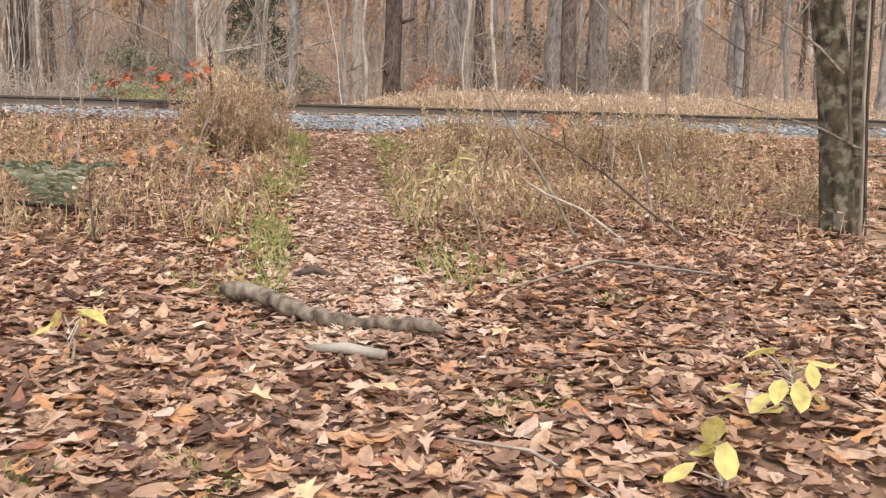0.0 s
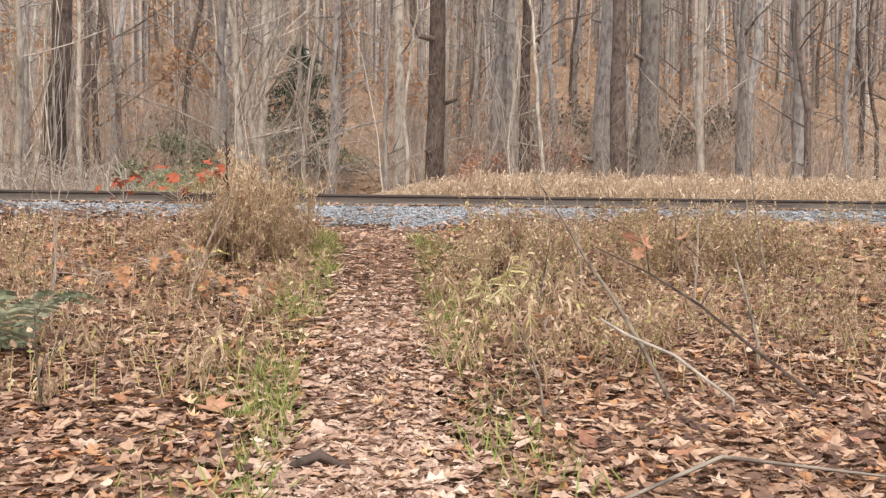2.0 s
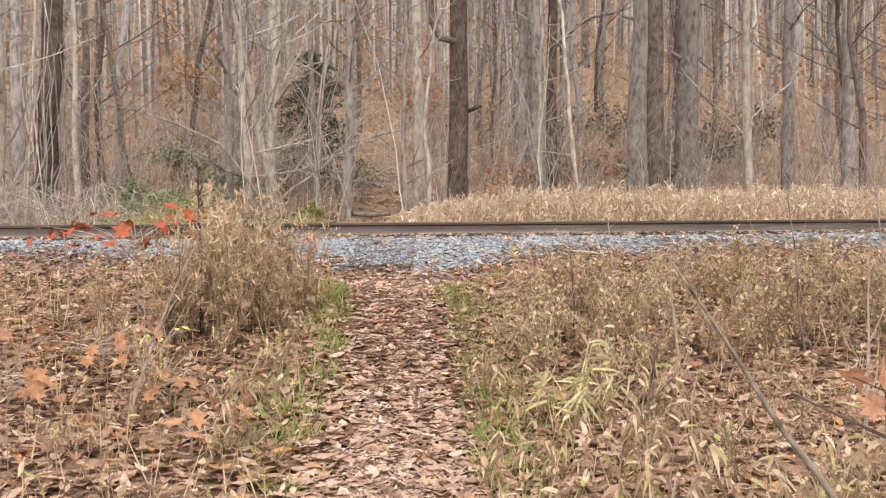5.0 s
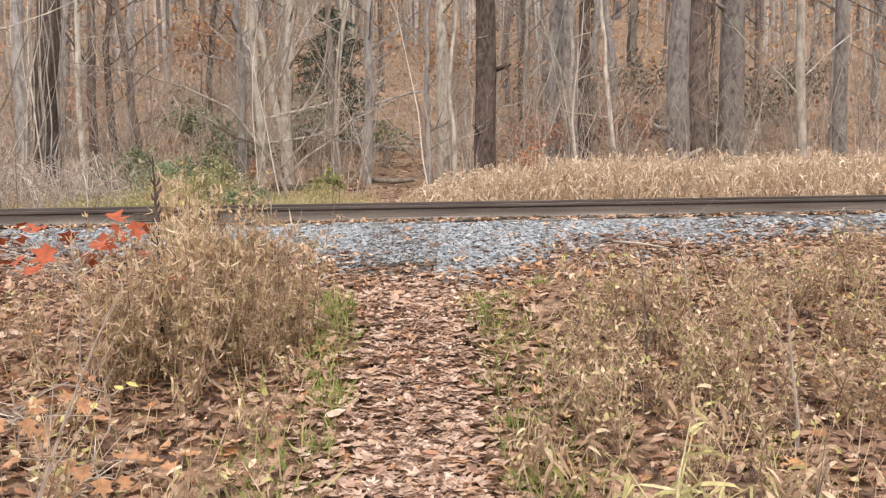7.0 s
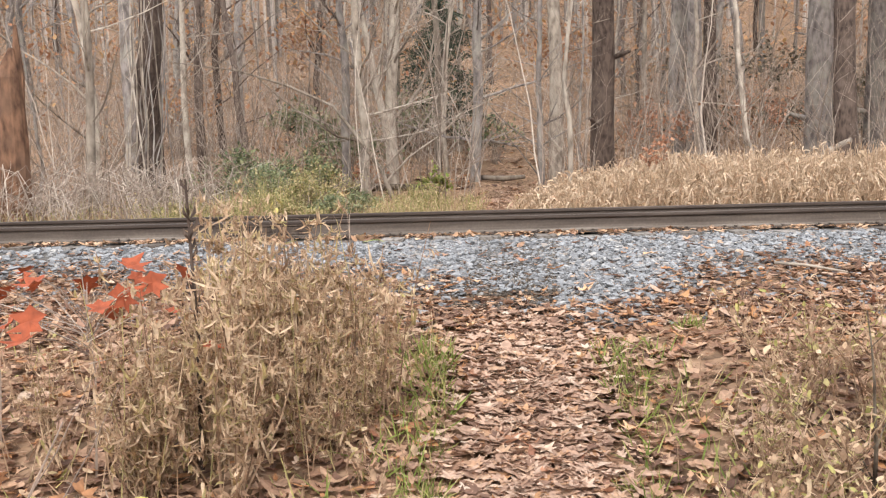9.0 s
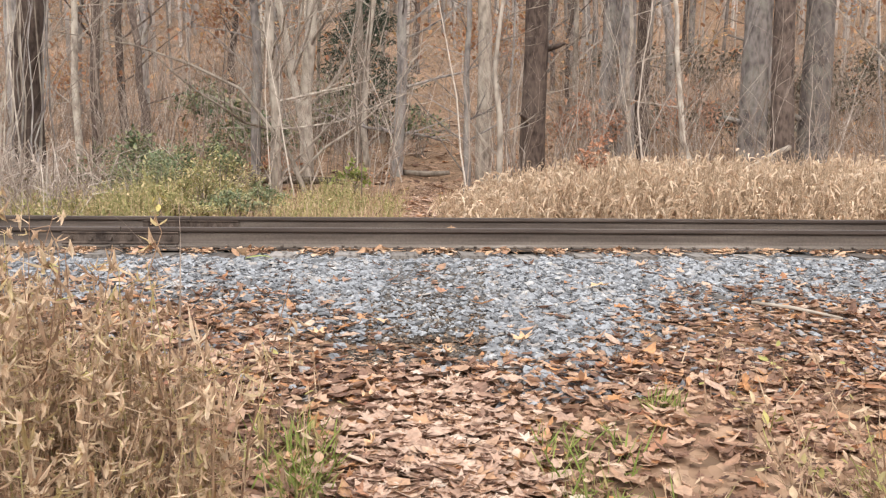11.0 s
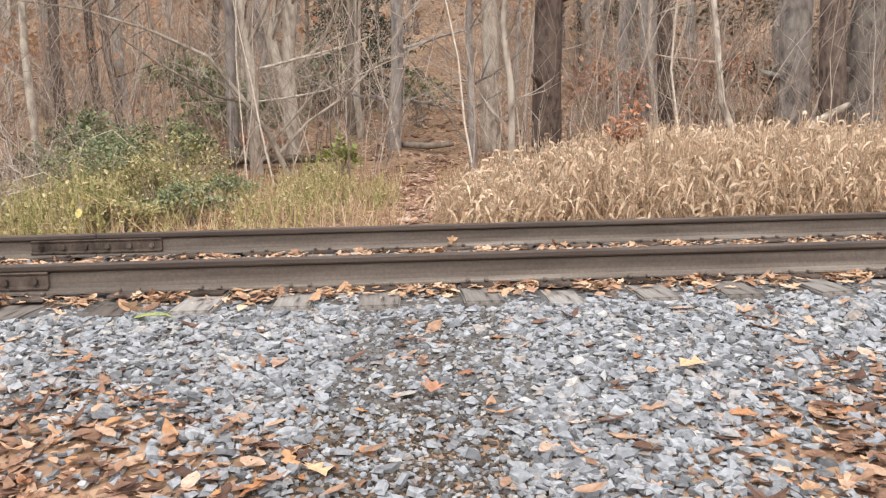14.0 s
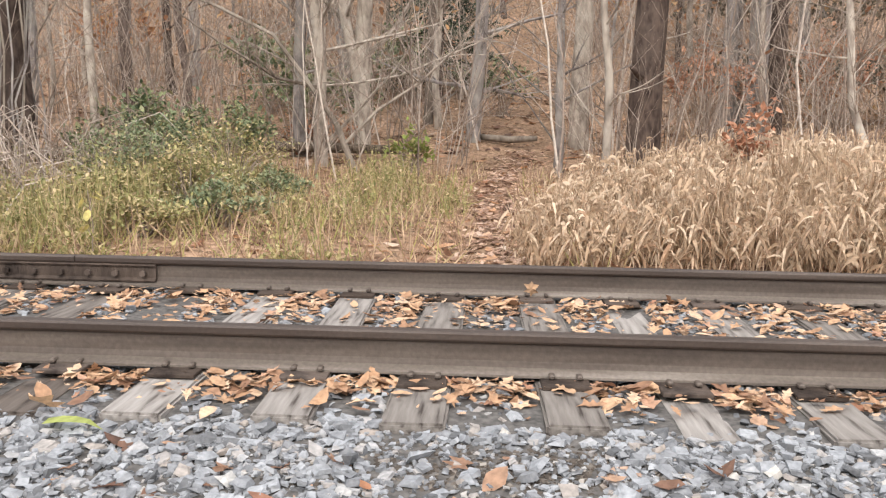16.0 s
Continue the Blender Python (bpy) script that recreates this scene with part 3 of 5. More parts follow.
for base, tip, w in (((-0.1, -0.1, 1.15), (-0.95, -0.3, 1.6), 0.014), ((0.1, -0.1, 0.62), (-1.3, -0.5, 0.95), 0.011), ((0.0, -0.1, 0.6), (1.6, -0.4, 0.5), 0.012), ((0.1, 0, 1.5), (0.75, -0.2, 1.95), 0.016)):
    b = Buf()
    base, tip = Vector(base), Vector(tip)
    b.tube([base, base.lerp(tip, 0.35) + Vector((0, 0, 0.05)), base.lerp(tip, 0.7) + Vector((0, 0, 0.02)), tip], [w, w * 0.8, w * 0.6, w * 0.25], 5)
    buf_part("limb", b, M_BRANCH, NEAR_TREE)

b = Buf()
b.tube([(-0.1, -0.1, 5.1), (-0.5, -0.15, 5.15), (-0.74, -0.15, 5.6), (-0.74, -0.15, 6.3), (-0.55, -0.12, 7.2), (-0.3, -0.1, 8.4)], [0.10, 0.09, 0.08, 0.07, 0.06, 0.03], 8)
buf_part("limb", b, M_DARK, PINE, "hooked dead limb curving up beside the trunk")

# rotten stump
r = random.Random(40)
e = thing("tree_stump", "tall rotten broken tree stump of red-brown wood", "stump", stand(-7.3, 19.6))
sb = Buf()
sb.tube([(0, 0, -0.2), (0, 0, 0.3), (0.03, 0, 1.5), (0.02, 0, 2.6), (0.1, 0, 3.1)], [0.36, 0.27, 0.25, 0.22, 0.04], 10)
sb.tube([(0.1, 0.05, 1.5), (0.16, 0.08, 2.6), (0.14, 0.1, 3.5)], [0.1, 0.1, 0.03], 6)
buf_part("stump_trunk", sb, M_ROT, e)

# background trees: a few kinds, each repeated with its own turn and size
KINDS = []
for k, (h, rad, bark, limbs, low, ll) in enumerate([(17, 0.15, M_GREY, 13, 0.2, 0.22), (15, 0.09, M_PALE, 23, 0.06, 0.24), (12, 0.06, M_PALE, 25, 0.05, 0.26), (19, 0.22, M_GREY, 9, 0.3, 0.2), (16, 0.12, M_DARK, 14, 0.12, 0.22), (9, 0.042, M_GREY, 25, 0.05, 0.28)]):
    KINDS.append((k, h, rad, bark, limbs, low, ll))
spots = []
r = random.Random(77)
made = {}
while len(spots) < 165:
    y = 24 + 34 * r.random() ** 0.8
    half = 8 + (y - 3) * 0.62
    x = r.uniform(-half, half)
    near = min([abs(x - a) + 0.5 * abs(y - b) for a, b in spots] or [9])
    if near < 0.9 or (abs(x - path_x(y)) < 0.9 and y < 36) or (-8.5 < x < 11 and y < 30.5):
        continue
    spots.append((x, y))
    k, h, rad, bark, limbs, low, ll = KINDS[r.choice([0, 1, 2, 2, 2, 4, 5, 5, 5]) if x < 7 else r.choice([0, 0, 3, 3, 4, 4, 2, 5])]
    m = stand(x, y, r.uniform(0, 360), r.uniform(0.8, 1.2)) @ pose(0, 0, 0, r.uniform(-3, 3), r.uniform(-3, 3), 0)
    if k in made:
        made[k].append(copy_thing(made[k][0], m))
        made[k][-1].matrix_basis = m
    else:
        made[k] = [make_tree("tree", [T_GREY, T_PALE, "thin pale young tree with fine bare twigs", T_GREY, "dark-barked leafless woodland tree", "grey twiggy sapling in the understory"][k], m, h, rad, bark, 100 + k, limbs, low, (0, 0), ll, 4, 7, 0.045, "bare trees of the wood", 1.35, 0, 1)]

# far woods up the hillside, aerial haze painted into their pale bark
fb, ob_ = Buf(), Buf()
r = random.Random(5)
for k in range(2300):
    y = 46 + 70 * r.random()
    half = 12 + y * 0.62
    x = r.uniform(-half, half)
    z = ground_z(x, y)
    h, w = r.uniform(7, 17), r.uniform(0.035, 0.15)
    lx = r.gauss(0, 0.5)
    fb.tube([(x, y, z - 0.3), (x + lx * 0.4, y, z + h * 0.5), (x + lx, y, z + h)], [w, w * 0.7, w * 0.15], 4, False)
    for q in range(6):
        u = r.uniform(0.12, 0.95)
        a = r.uniform(0, 6.28)
        b0 = Vector((x + lx * u, y, z + h * u))
        ln = r.uniform(0.8, 2.8)
        b1 = b0 + Vector((math.cos(a), math.sin(a), r.uniform(0.2, 1.0))) * ln
        fb.tube([b0, b0.lerp(b1, 0.5) + Vector((0, 0, -0.1)), b1], [w * 0.3, w * 0.2, 0.012], 3, False)
stuff("far_woods", fb, M_FARWOOD, "distant bare grey-brown trees covering the hillside", "woods")
for k in range(400):
    y = r.uniform(34, 85)
    x = r.uniform(-(8 + y * 0.6), 8 + y * 0.6)
    z = ground_z(x, y) + r.uniform(0.3, 5.0)
    for q in range(48):
        s = Vector((r.gauss(0, 1.0), r.gauss(0, 1.0), r.gauss(0, 0.55)))
        ob_.leaf((x + s.x, y + s.y, z + s.z), r.uniform(0.07, 0.14), r.uniform(0, 6.28), r.uniform(-1, 1), 0.3, 0)
stuff("far_autumn_leaves", ob_, M_ORANGE, "orange-brown leaves still hanging in the far understory", "foliage")

# ---- beyond the track: logs, hemlock, shrubs, grass ----
def fallen_log(name, label, pts, rad, bark, sides=9):
    e = thing(name, label, "log")
    b = Buf()
    b.tube(pts, rad, sides)
    buf_part("log_wood", b, bark, e, "", True)
    return e


def gz(x, y, up=0.0):
    return (x, y, ground_z(x, y) + up)


fallen_log("fallen_log", "pale fallen log lying across the woodland floor", [gz(0.75, 30.2, 0.1), gz(1.4, 30.0, 0.16), gz(2.0, 29.8, 0.24)], [0.07, 0.085, 0.06], M_PALE)
fallen_log("fallen_log", "long mossy fallen trunk behind green undergrowth", [gz(-7.4, 27.3, 0.2), gz(-3.5, 27.0, 0.22), gz(-0.6, 26.9, 0.2)], [0.12, 0.11, 0.08], M_BRANCH)
fallen_log("fallen_log", "grey fallen log among brambles", [gz(-7.2, 24.2, 0.25), gz(-5.8, 24.0, 0.28), gz(-4.4, 23.9, 0.2)], [0.10, 0.11, 0.08], M_BRANCH)
fallen_log("fallen_log", "broken pale log behind dry grass", [gz(7.3, 23.3, 0.55), gz(8.1, 23.7, 0.95), gz(8.6, 23.9, 1.15)], [0.07, 0.07, 0.05], M_PALE)
e = thing("leaning_tree", "long leaning bare tree bending over green undergrowth", "tree")
for pts, rad in (([gz(-1.25, 25.0, -0.1), (-1.6, 25, 2.4), (-2.05, 25, 3.05), (-2.65, 25, 3.85), (-3.7, 25.1, 4.35), (-4.9, 25.2, 4.75), (-6.8, 25.3, 5.05)], [0.06, 0.05, 0.042, 0.034, 0.028, 0.02, 0.008]), ([(-1.45, 25, 2.1), (-0.9, 24.9, 2.65), (-0.2, 24.8, 3.1), (0.45, 24.7, 3.7), (0.9, 24.6, 4.4)], [0.034, 0.028, 0.022, 0.016, 0.006])):
    b = Buf()
    b.tube(pts, rad, 7)
    r = random.Random(len(pts))
    for i in range(2, len(pts)):
        for q in range(3):
            grow(b, pts[i], (r.gauss(0, 1), r.gauss(0, 0.6), r.uniform(0, 1)), r.uniform(0.5, 1.4), 0.014, 1, r, 3, 3)
    buf_part("stem", b, M_PALE, e)

# hemlock with drooping sprays
e = thing("hemlock_tree", "dark green young hemlock with drooping sprays in the wood", "tree", stand(-0.5, 36.0, 0, 0.74))
b = Buf()
b.tube([(0, 0, -0.2), (0.05, 0, 3.5), (0, 0, 7.6)], [0.12, 0.08, 0.01], 7)
buf_part("trunk", b, M_DARK, e)
r = random.Random(9)
b, twigs = Buf(), Buf()
for k in range(70):
    h = 0.9 + 6.5 * (k / 70)
    w = r.uniform(0, 6.28)
    ln = (3.4 * (1 - h / 8.6) + 0.4) * r.uniform(0.6, 1.15)
    tip = Vector((math.cos(w) * ln, math.sin(w) * ln, h - 0.25 * ln))
    twigs.tube([(0, 0, h), tip * 0.5 + Vector((0, 0, h * 0.5 + 0.05)), tip], [0.02, 0.014, 0.005], 3)
    for q in range(75):
        u = r.uniform(0.15, 1.0)
        c = Vector((tip.x * u, tip.y * u, h - 0.25 * ln * u * u)) + Vector((r.gauss(0, 0.2), r.gauss(0, 0.2), r.gauss(0, 0.08)))
        b.blade(c, c + Vector((r.gauss(0, 0.18), r.gauss(0, 0.18), -r.uniform(0.02, 0.24))), 0.06, 0, 2)
buf_part("bough", twigs, M_DARK, e)
buf_part("needles", b, M_NEEDLE, e, "dense dark green needles")


def shrub(x, y, w, h, mat, label, n=900, leaf=0.05, seed=1, name="shrub"):
    r = random.Random(seed)
    e = thing(name, label, "shrub", stand(x, y))
    st, lf = Buf(), Buf()
    for k in range(26):
        a, q = r.uniform(0, 6.28), r.uniform(0.2, 1.0)
        tip = Vector((math.cos(a) * w * q, math.sin(a) * w * q * 0.7, h * r.uniform(0.55, 1.05) * (1.1 - 0.45 * q)))
        mid = tip * 0.5 + Vector((0, 0, h * 0.15))
        st.tube([(r.gauss(0, 0.1), r.gauss(0, 0.1), -0.05), mid, tip], [0.012, 0.008, 0.003], 3)
        for j in range(n // 26):
            u = r.uniform(0.3, 1.05)
            c = mid * (1 - u) * 1.2 + tip * u
            lf.leaf((c.x + r.gauss(0, w * 0.1), c.y + r.gauss(0, w * 0.1), max(0.03, c.z + r.gauss(0, h * 0.07))), leaf * r.uniform(0.6, 1.3), r.uniform(0, 6.28), r.gauss(0, 0.6), 0.2, 0)
    buf_part("stem", st, M_TWIG, e)
    buf_part("leaves", lf, mat, e)
    return e


shrub(-3.2, 23.6, 1.1, 1.3, M_SHRUB, "rounded evergreen shrub with dark green leaves", 2400, 0.032, 1)
shrub(-4.9, 24.8, 1.2, 1.3, M_SHRUB, "dark green shrub under bare trees", 1100, 0.05, 2)
shrub(-2.9, 29.5, 1.5, 1.7, M_SHRUB, "green woodland shrub on the rising ground", 1000, 0.06, 3)
shrub(-4.8, 33.0, 1.9, 2.2, M_SHRUB, "large dark evergreen shrub on the slope", 1100, 0.08, 4)
shrub(1.3, 34.0, 0.9, 1.7, M_SHRUB, "loose green shrub under the hemlock", 420, 0.06, 5)
shrub(-1.4, 35.0, 1.8, 2.3, M_SHRUB, "loose green shrub under the hemlock", 800, 0.07, 15)
shrub(3.65, 19.6, 0.42, 1.3, M_RUSSET, "russet-leaved bush rising out of dry grass", 420, 0.04, 6)
shrub(6.0, 31.0, 1.1, 2.4, M_RUSSET, "reddish-brown leafy sapling in the wood", 600, 0.07, 7)
shrub(9.6, 33.0, 1.5, 2.6, M_RUSSET, "reddish-brown leafy sapling in the wood", 600, 0.07, 8)
shrub(-10.0, 36.0, 2.0, 3.0, M_ORANGE, "orange-leaved sapling on the slope", 500, 0.09, 9)
shrub(-5.5, 42.0, 2.4, 5.0, M_ORANGE, "tall orange-leaved young tree on the slope", 700, 0.11, 10)
shrub(4.5, 42.0, 2.2, 4.0, M_ORANGE, "tall orange-leaved young tree on the slope", 600, 0.10, 11)
shrub(-2.4, 27.8, 0.8, 0.8, M_RUSSET, "low brown-leaved bush beside a fallen log", 300, 0.05, 12)
shrub(-0.3, 24.6, 0.45, 0.8, M_GREEN, "small light green bush at a tree foot", 260, 0.05, 13)

for k, (x, y, w, h) in enumerate(((8.5, 36.0, 2.2, 2.0), (12.0, 34.5, 2.4, 2.2), (15.5, 37.0, 2.6, 2.6), (13.5, 41.0, 3.0, 3.2), (18.5, 40.0, 2.8, 3.0), (9.8, 43.0, 2.6, 2.8))):
    shrub(x, y, w, h, M_THICKET, "dark olive laurel thicket under the grey trunks", 1300, 0.085, 80 + k, "thicket")
for k, (x, y, w, h) in enumerate(((-3.0, 20.4, 0.75, 1.0), (-2.3, 19.8, 0.7, 0.8), (-3.6, 21.0, 0.7, 1.0), (-2.4, 21.6, 0.9, 1.05), (-1.5, 20.4, 0.5, 0.55), (-3.0, 19.3, 0.6, 0.6), (-1.7, 19.0, 0.6, 0.45), (-2.3, 18.4, 0.55, 0.4))):
    shrub(x, y, w, h, M_MEADOW if k % 2 else M_BUSH, "loose green bush turning yellow behind the far rail", 1300, 0.022, 50 + k, "bush")


def inside(r, x0, x1, y0, y1):
    return r.uniform(x0, x1), r.uniform(y0, y1)


# tall dry grass bank on the far side
gbk = Buf()
r = random.Random(21)
for k in range(12500):
    x = 1.25 + 13.5 * r.random() ** 1.15
    y = r.uniform(17.1, 21.0)
    edge = min(1.0, (x - 1.0) / 2.6)
    if y < 17.1 + 0.5 * (1 - edge) + 0.15 * math.sin(x * 3) or x - 1.25 < max(0.0, (y - 18.2)) * 0.35:
        continue
    clump = 1.0 + 0.3 * noise.noise(Vector((x * 1.7, y * 1.5, 5.0)))
    h = (0.38 + 0.52 * edge) * r.uniform(0.65, 1.15) * clump * (0.75 if y < 17.5 else 1.0)
    base = Vector(gz(x, y, -0.02))
    top = base + Vector((r.gauss(0, 0.16), r.gauss(0, 0.14) - 0.05, h))
    gbk.tube([base, top], [0.005, 0.003], 3, False)
    for q in range(6):
        p = base.lerp(top, r.uniform(0.3, 1.0))
        a = r.uniform(0, 6.28)
        ln = r.uniform(0.03, 0.14)
        gbk.blade(p, p + Vector((math.cos(a) * ln, math.sin(a) * ln, -r.uniform(-0.04, 0.2))), r.uniform(0.012, 0.034), 0.04, 3)
stuff("tall_dry_grass", gbk, M_DRY, "tall straw-coloured dry grass bank beside the far rail", "grass")

# yellow-green meadow growth on the far side
mb = Buf()
for k in range(20000):
    x, y = inside(r, -8.5, 1.0, 17.0, 24.0)
    if abs(x - path_x(y)) < 0.35 or (x < -4.6 and r.random() < 0.6) or (y > 22 and r.random() < 0.5):
        continue
    clump = noise.noise(Vector((x * 0.9, y * 0.7, 2.0))) + (0.25 if -4.4 < x < -1.6 else -0.15)
    if clump < r.uniform(-0.25, 0.35):
        continue
    h = r.uniform(0.15, 0.6) * (0.7 + max(0.0, clump)) * (0.5 if y < 17.4 else 1)
    base = Vector(gz(x, y, -0.01))
    tip = base + Vector((r.gauss(0, 0.12), r.gauss(0, 0.1), h))
    mb.blade(base, tip, 0.01, 0.0, 2)
    for q in range(3):
        p = base.lerp(tip, r.uniform(0.3, 0.95))
        mb.leaf(p, r.uniform(0.012, 0.03), r.uniform(0, 6.28), r.gauss(0, 0.6), 0.2, 0)
stuff("meadow_grass", mb, M_MEADOW, "yellow-green grass and weeds behind the far rail", "grass")
db = Buf()
for k in range(6500):
    x, y = inside(r, -9.0, 2.0, 16.9, 25.0)
    if abs(x - path_x(y)) < 0.3:
        continue
    base = Vector(gz(x, y, -0.01))
    db.blade(base, base + Vector((r.gauss(0, 0.13), r.gauss(0, 0.1), r.uniform(0.1, 0.45))), 0.012, 0.0, 2)
stuff("dry_undergrowth", db, M_WEED, "brown dry stems mixed in the far undergrowth", "undergrowth")

# grey brambles at the far side
bb = Buf()
for k in range(620):
    x, y = inside(r, -11.0, -3.7, 17.6, 22.5)
    w = r.uniform(0, 6.28)
    ln = r.uniform(0.5, 1.3)
    p = Vector(gz(x, y, -0.02))
    h = r.uniform(0.4, 1.2)
    bb.tube([p, p + Vector((math.cos(w) * ln * 0.3, math.sin(w) * ln * 0.3, h * 0.85)), p + Vector((math.cos(w) * ln * 0.7, math.sin(w) * ln * 0.7, h)), p + Vector((math.cos(w) * ln * 1.15, math.sin(w) * ln * 1.1, h * 0.55))], [0.009, 0.008, 0.006, 0.003], 3)
    for q in range(3):
        grow(bb, p + Vector((0, 0, h * r.uniform(0.2, 0.8))), (r.gauss(0, 1), r.gauss(0, 1), 0.5), r.uniform(0.2, 0.6), 0.005, 0, r, 3, 0)
stuff("brambles", bb, M_TWIG, "tangle of bare grey bramble stems", "brambles")

# thin understory twigs in the wood
ub = Buf()
for k in range(1700):
    y = r.uniform(23, 46)
    x = r.uniform(-(7 + y * 0.5), 7 + y * 0.5)
    if abs(x - path_x(y)) < 0.7:
        continue
    p = Vector(gz(x, y, -0.05))
    grow(ub, p, (r.gauss(0, 0.15), r.gauss(0, 0.15), 1), r.uniform(1.2, 5.0), r.uniform(0.007, 0.018), 1, r, 3, 8, 0, 0.15)
for k in range(75):
    y = r.uniform(22.5, 31)
    x = r.uniform(-10, 14)
    if abs(x - path_x(y)) < 0.8:
        continue
    grow(ub, Vector(gz(x, y, -0.05)), (r.gauss(0, 0.12), r.gauss(0, 0.12), 1), r.uniform(3.5, 7.5), r.uniform(0.012, 0.024), 2, r, 4, 5, 0, 0.1)
stuff("understory_twigs", ub, M_TWIG, "thin bare saplings and twigs of the understory", "undergrowth")


def leaf_sprig(name, label, x, y, tall, spread, mat, n, size, seed, stem=M_TWIG, lobes=5, first=0.55):
    r = random.Random(seed)
    e = thing(name, label, "plant", stand(x, y))
    st = Buf()
    st.tube([(0, 0, -0.03), (0.02, 0.01, tall * 0.5), (-0.01, 0, tall)], [0.007, 0.005, 0.003], 4)
    tops = []
    for k in range(n):
        a, q = r.uniform(0, 6.28), r.uniform(0.25, 1.0)
        h = tall * r.uniform(first, 1.0)
        tip = Vector((math.cos(a) * spread * q, math.sin(a) * spread * q, h + r.uniform(-0.03, 0.06)))
        st.tube([(0, 0, h * 0.8), tip * 0.6 + Vector((0, 0, h * 0.35)), tip], [0.003, 0.0025, 0.0015], 3)
        tops.append((tip, a))
    buf_part("stem", st, stem, e)
    for tip, a in tops:
        lf = Buf()
        lf.leaf(tip + Vector((math.cos(a), math.sin(a), -0.15)) * size * 0.6, size * r.uniform(0.75, 1.2), a, r.uniform(-1.2, -0.1), 0.35, lobes, 1.15)
        buf_part("leaf", lf, mat, e)
    return e


leaf_sprig("yellow_leaf_sprig", "slender sapling holding a few bright yellow leaves", -2.28, 17.4, 0.58, 0.05, M_YELLOW, 8, 0.052, 1, M_TWIG, 0, 0.3)
leaf_sprig("red_leaf_sapling", "young maple sapling with bright red-orange leaves", -1.05, 8.65, 0.92, 0.58, M_RED, 24, 0.066, 2, M_TWIG, 5, 0.68)
leaf_sprig("red_leaf_sapling", "small maple sapling with red leaves among weeds", -1.6, 8.9, 0.72, 0.25, M_RED, 7, 0.058, 3, M_TWIG, 5, 0.7)
leaf_sprig("orange_leaf_sapling", "low maple seedling with faded orange leaves", -1.1, 7.9, 0.32, 0.5, M_ORANGE, 24, 0.06, 4, M_TWIG, 5, 0.5)
leaf_sprig("orange_leaf_sapling", "low maple seedling with faded orange leaves", -0.6, 7.4, 0.28, 0.35, M_ORANGE, 16, 0.055, 5, M_TWIG, 5, 0.5)
leaf_sprig("orange_leaf_sapling", "low seedling with yellow-orange leaves near the path", -0.35, 6.6, 0.28, 0.3, M_ORANGE, 9, 0.06, 6, M_TWIG, 5, 0.4)
leaf_sprig("orange_leaf_sapling", "low maple seedling with faded orange leaves", -1.45, 7.35, 0.26, 0.4, M_ORANGE, 18, 0.055, 15, M_TWIG, 5, 0.5)
leaf_sprig("orange_leaf_sapling", "low maple seedling with pale russet leaves", -1.9, 8.0, 0.3, 0.45, M_RUSSET, 16, 0.055, 16, M_TWIG, 5, 0.5)
leaf_sprig("yellow_leaf_plant", "low seedling with yellowing leaves among weeds", -0.75, 8.1, 0.3, 0.3, M_YELLOW, 8, 0.035, 17, M_TWIG, 0, 0.5)
leaf_sprig("yellow_leaf_plant", "small plant with large yellow-green leaves in the litter", 1.5, 1.3, 0.22, 0.17, M_YELLOW, 14, 0.042, 7, M_TWIG, 0, 0.35)
leaf_sprig("yellow_leaf_plant", "low plant with large yellow leaves in the litter", 1.12, 1.0, 0.14, 0.13, M_YELLOW, 7, 0.046, 18, M_TWIG, 0, 0.4)
leaf_sprig("yellow_leaf_plant", "tiny seedling with yellow-green leaves in the litter", -0.64, 2.15, 0.2, 0.1, M_YELLOW, 6, 0.045, 8, M_TWIG, 0, 0.5)

# a twiggy sapling that holds one curled dead leaf
e = thing("dead_leaf_sapling", "bare sapling twig holding curled brown dead leaves", "plant")
b = Buf()
b.tube([gz(2.8, 4.5, -0.03), (2.8, 4.5, 0.44), (2.5, 4.6, 0.68), (2.26, 4.7, 0.89), (1.99, 4.75, 1.06), (1.72, 4.8, 1.19)], [0.010, 0.010, 0.009, 0.008, 0.006, 0.003], 5)
b.tube([(1.99, 4.75, 1.06), (1.95, 4.7, 1.21), (1.86, 4.72, 1.25)], [0.004, 0.003, 0.002], 4)
b.tube([(2.26, 4.7, 0.89), (2.38, 4.75, 1.05), (2.14, 4.72, 1.24)], [0.004, 0.003, 0.002], 4)
buf_part("stem", b, M_DARK, e)
rnd.seed(31)
for p, sz, yw, tl in (((1.86, 4.72, 1.25), 0.06, 0.4, -0.7), ((1.95, 4.7, 1.21), 0.065, 2.2, 0.8), ((1.91, 4.7, 1.17), 0.05, 4.2, -1.1), ((2.14, 4.72, 1.24), 0.055, 0.1, 0.1)):
    b = Buf()
    b.leaf(p, sz, yw, tl, 0.9, 5)
    buf_part("dead_leaf", b, M_RUSSET, e, "curled brown dead leaf")
leaf_sprig("dry_seedling", "thin stem holding one orange dead leaf", 1.62, 5.48, 0.24, 0.05, M_ORANGE, 2, 0.085, 14, M_TWIG, 5, 0.8)

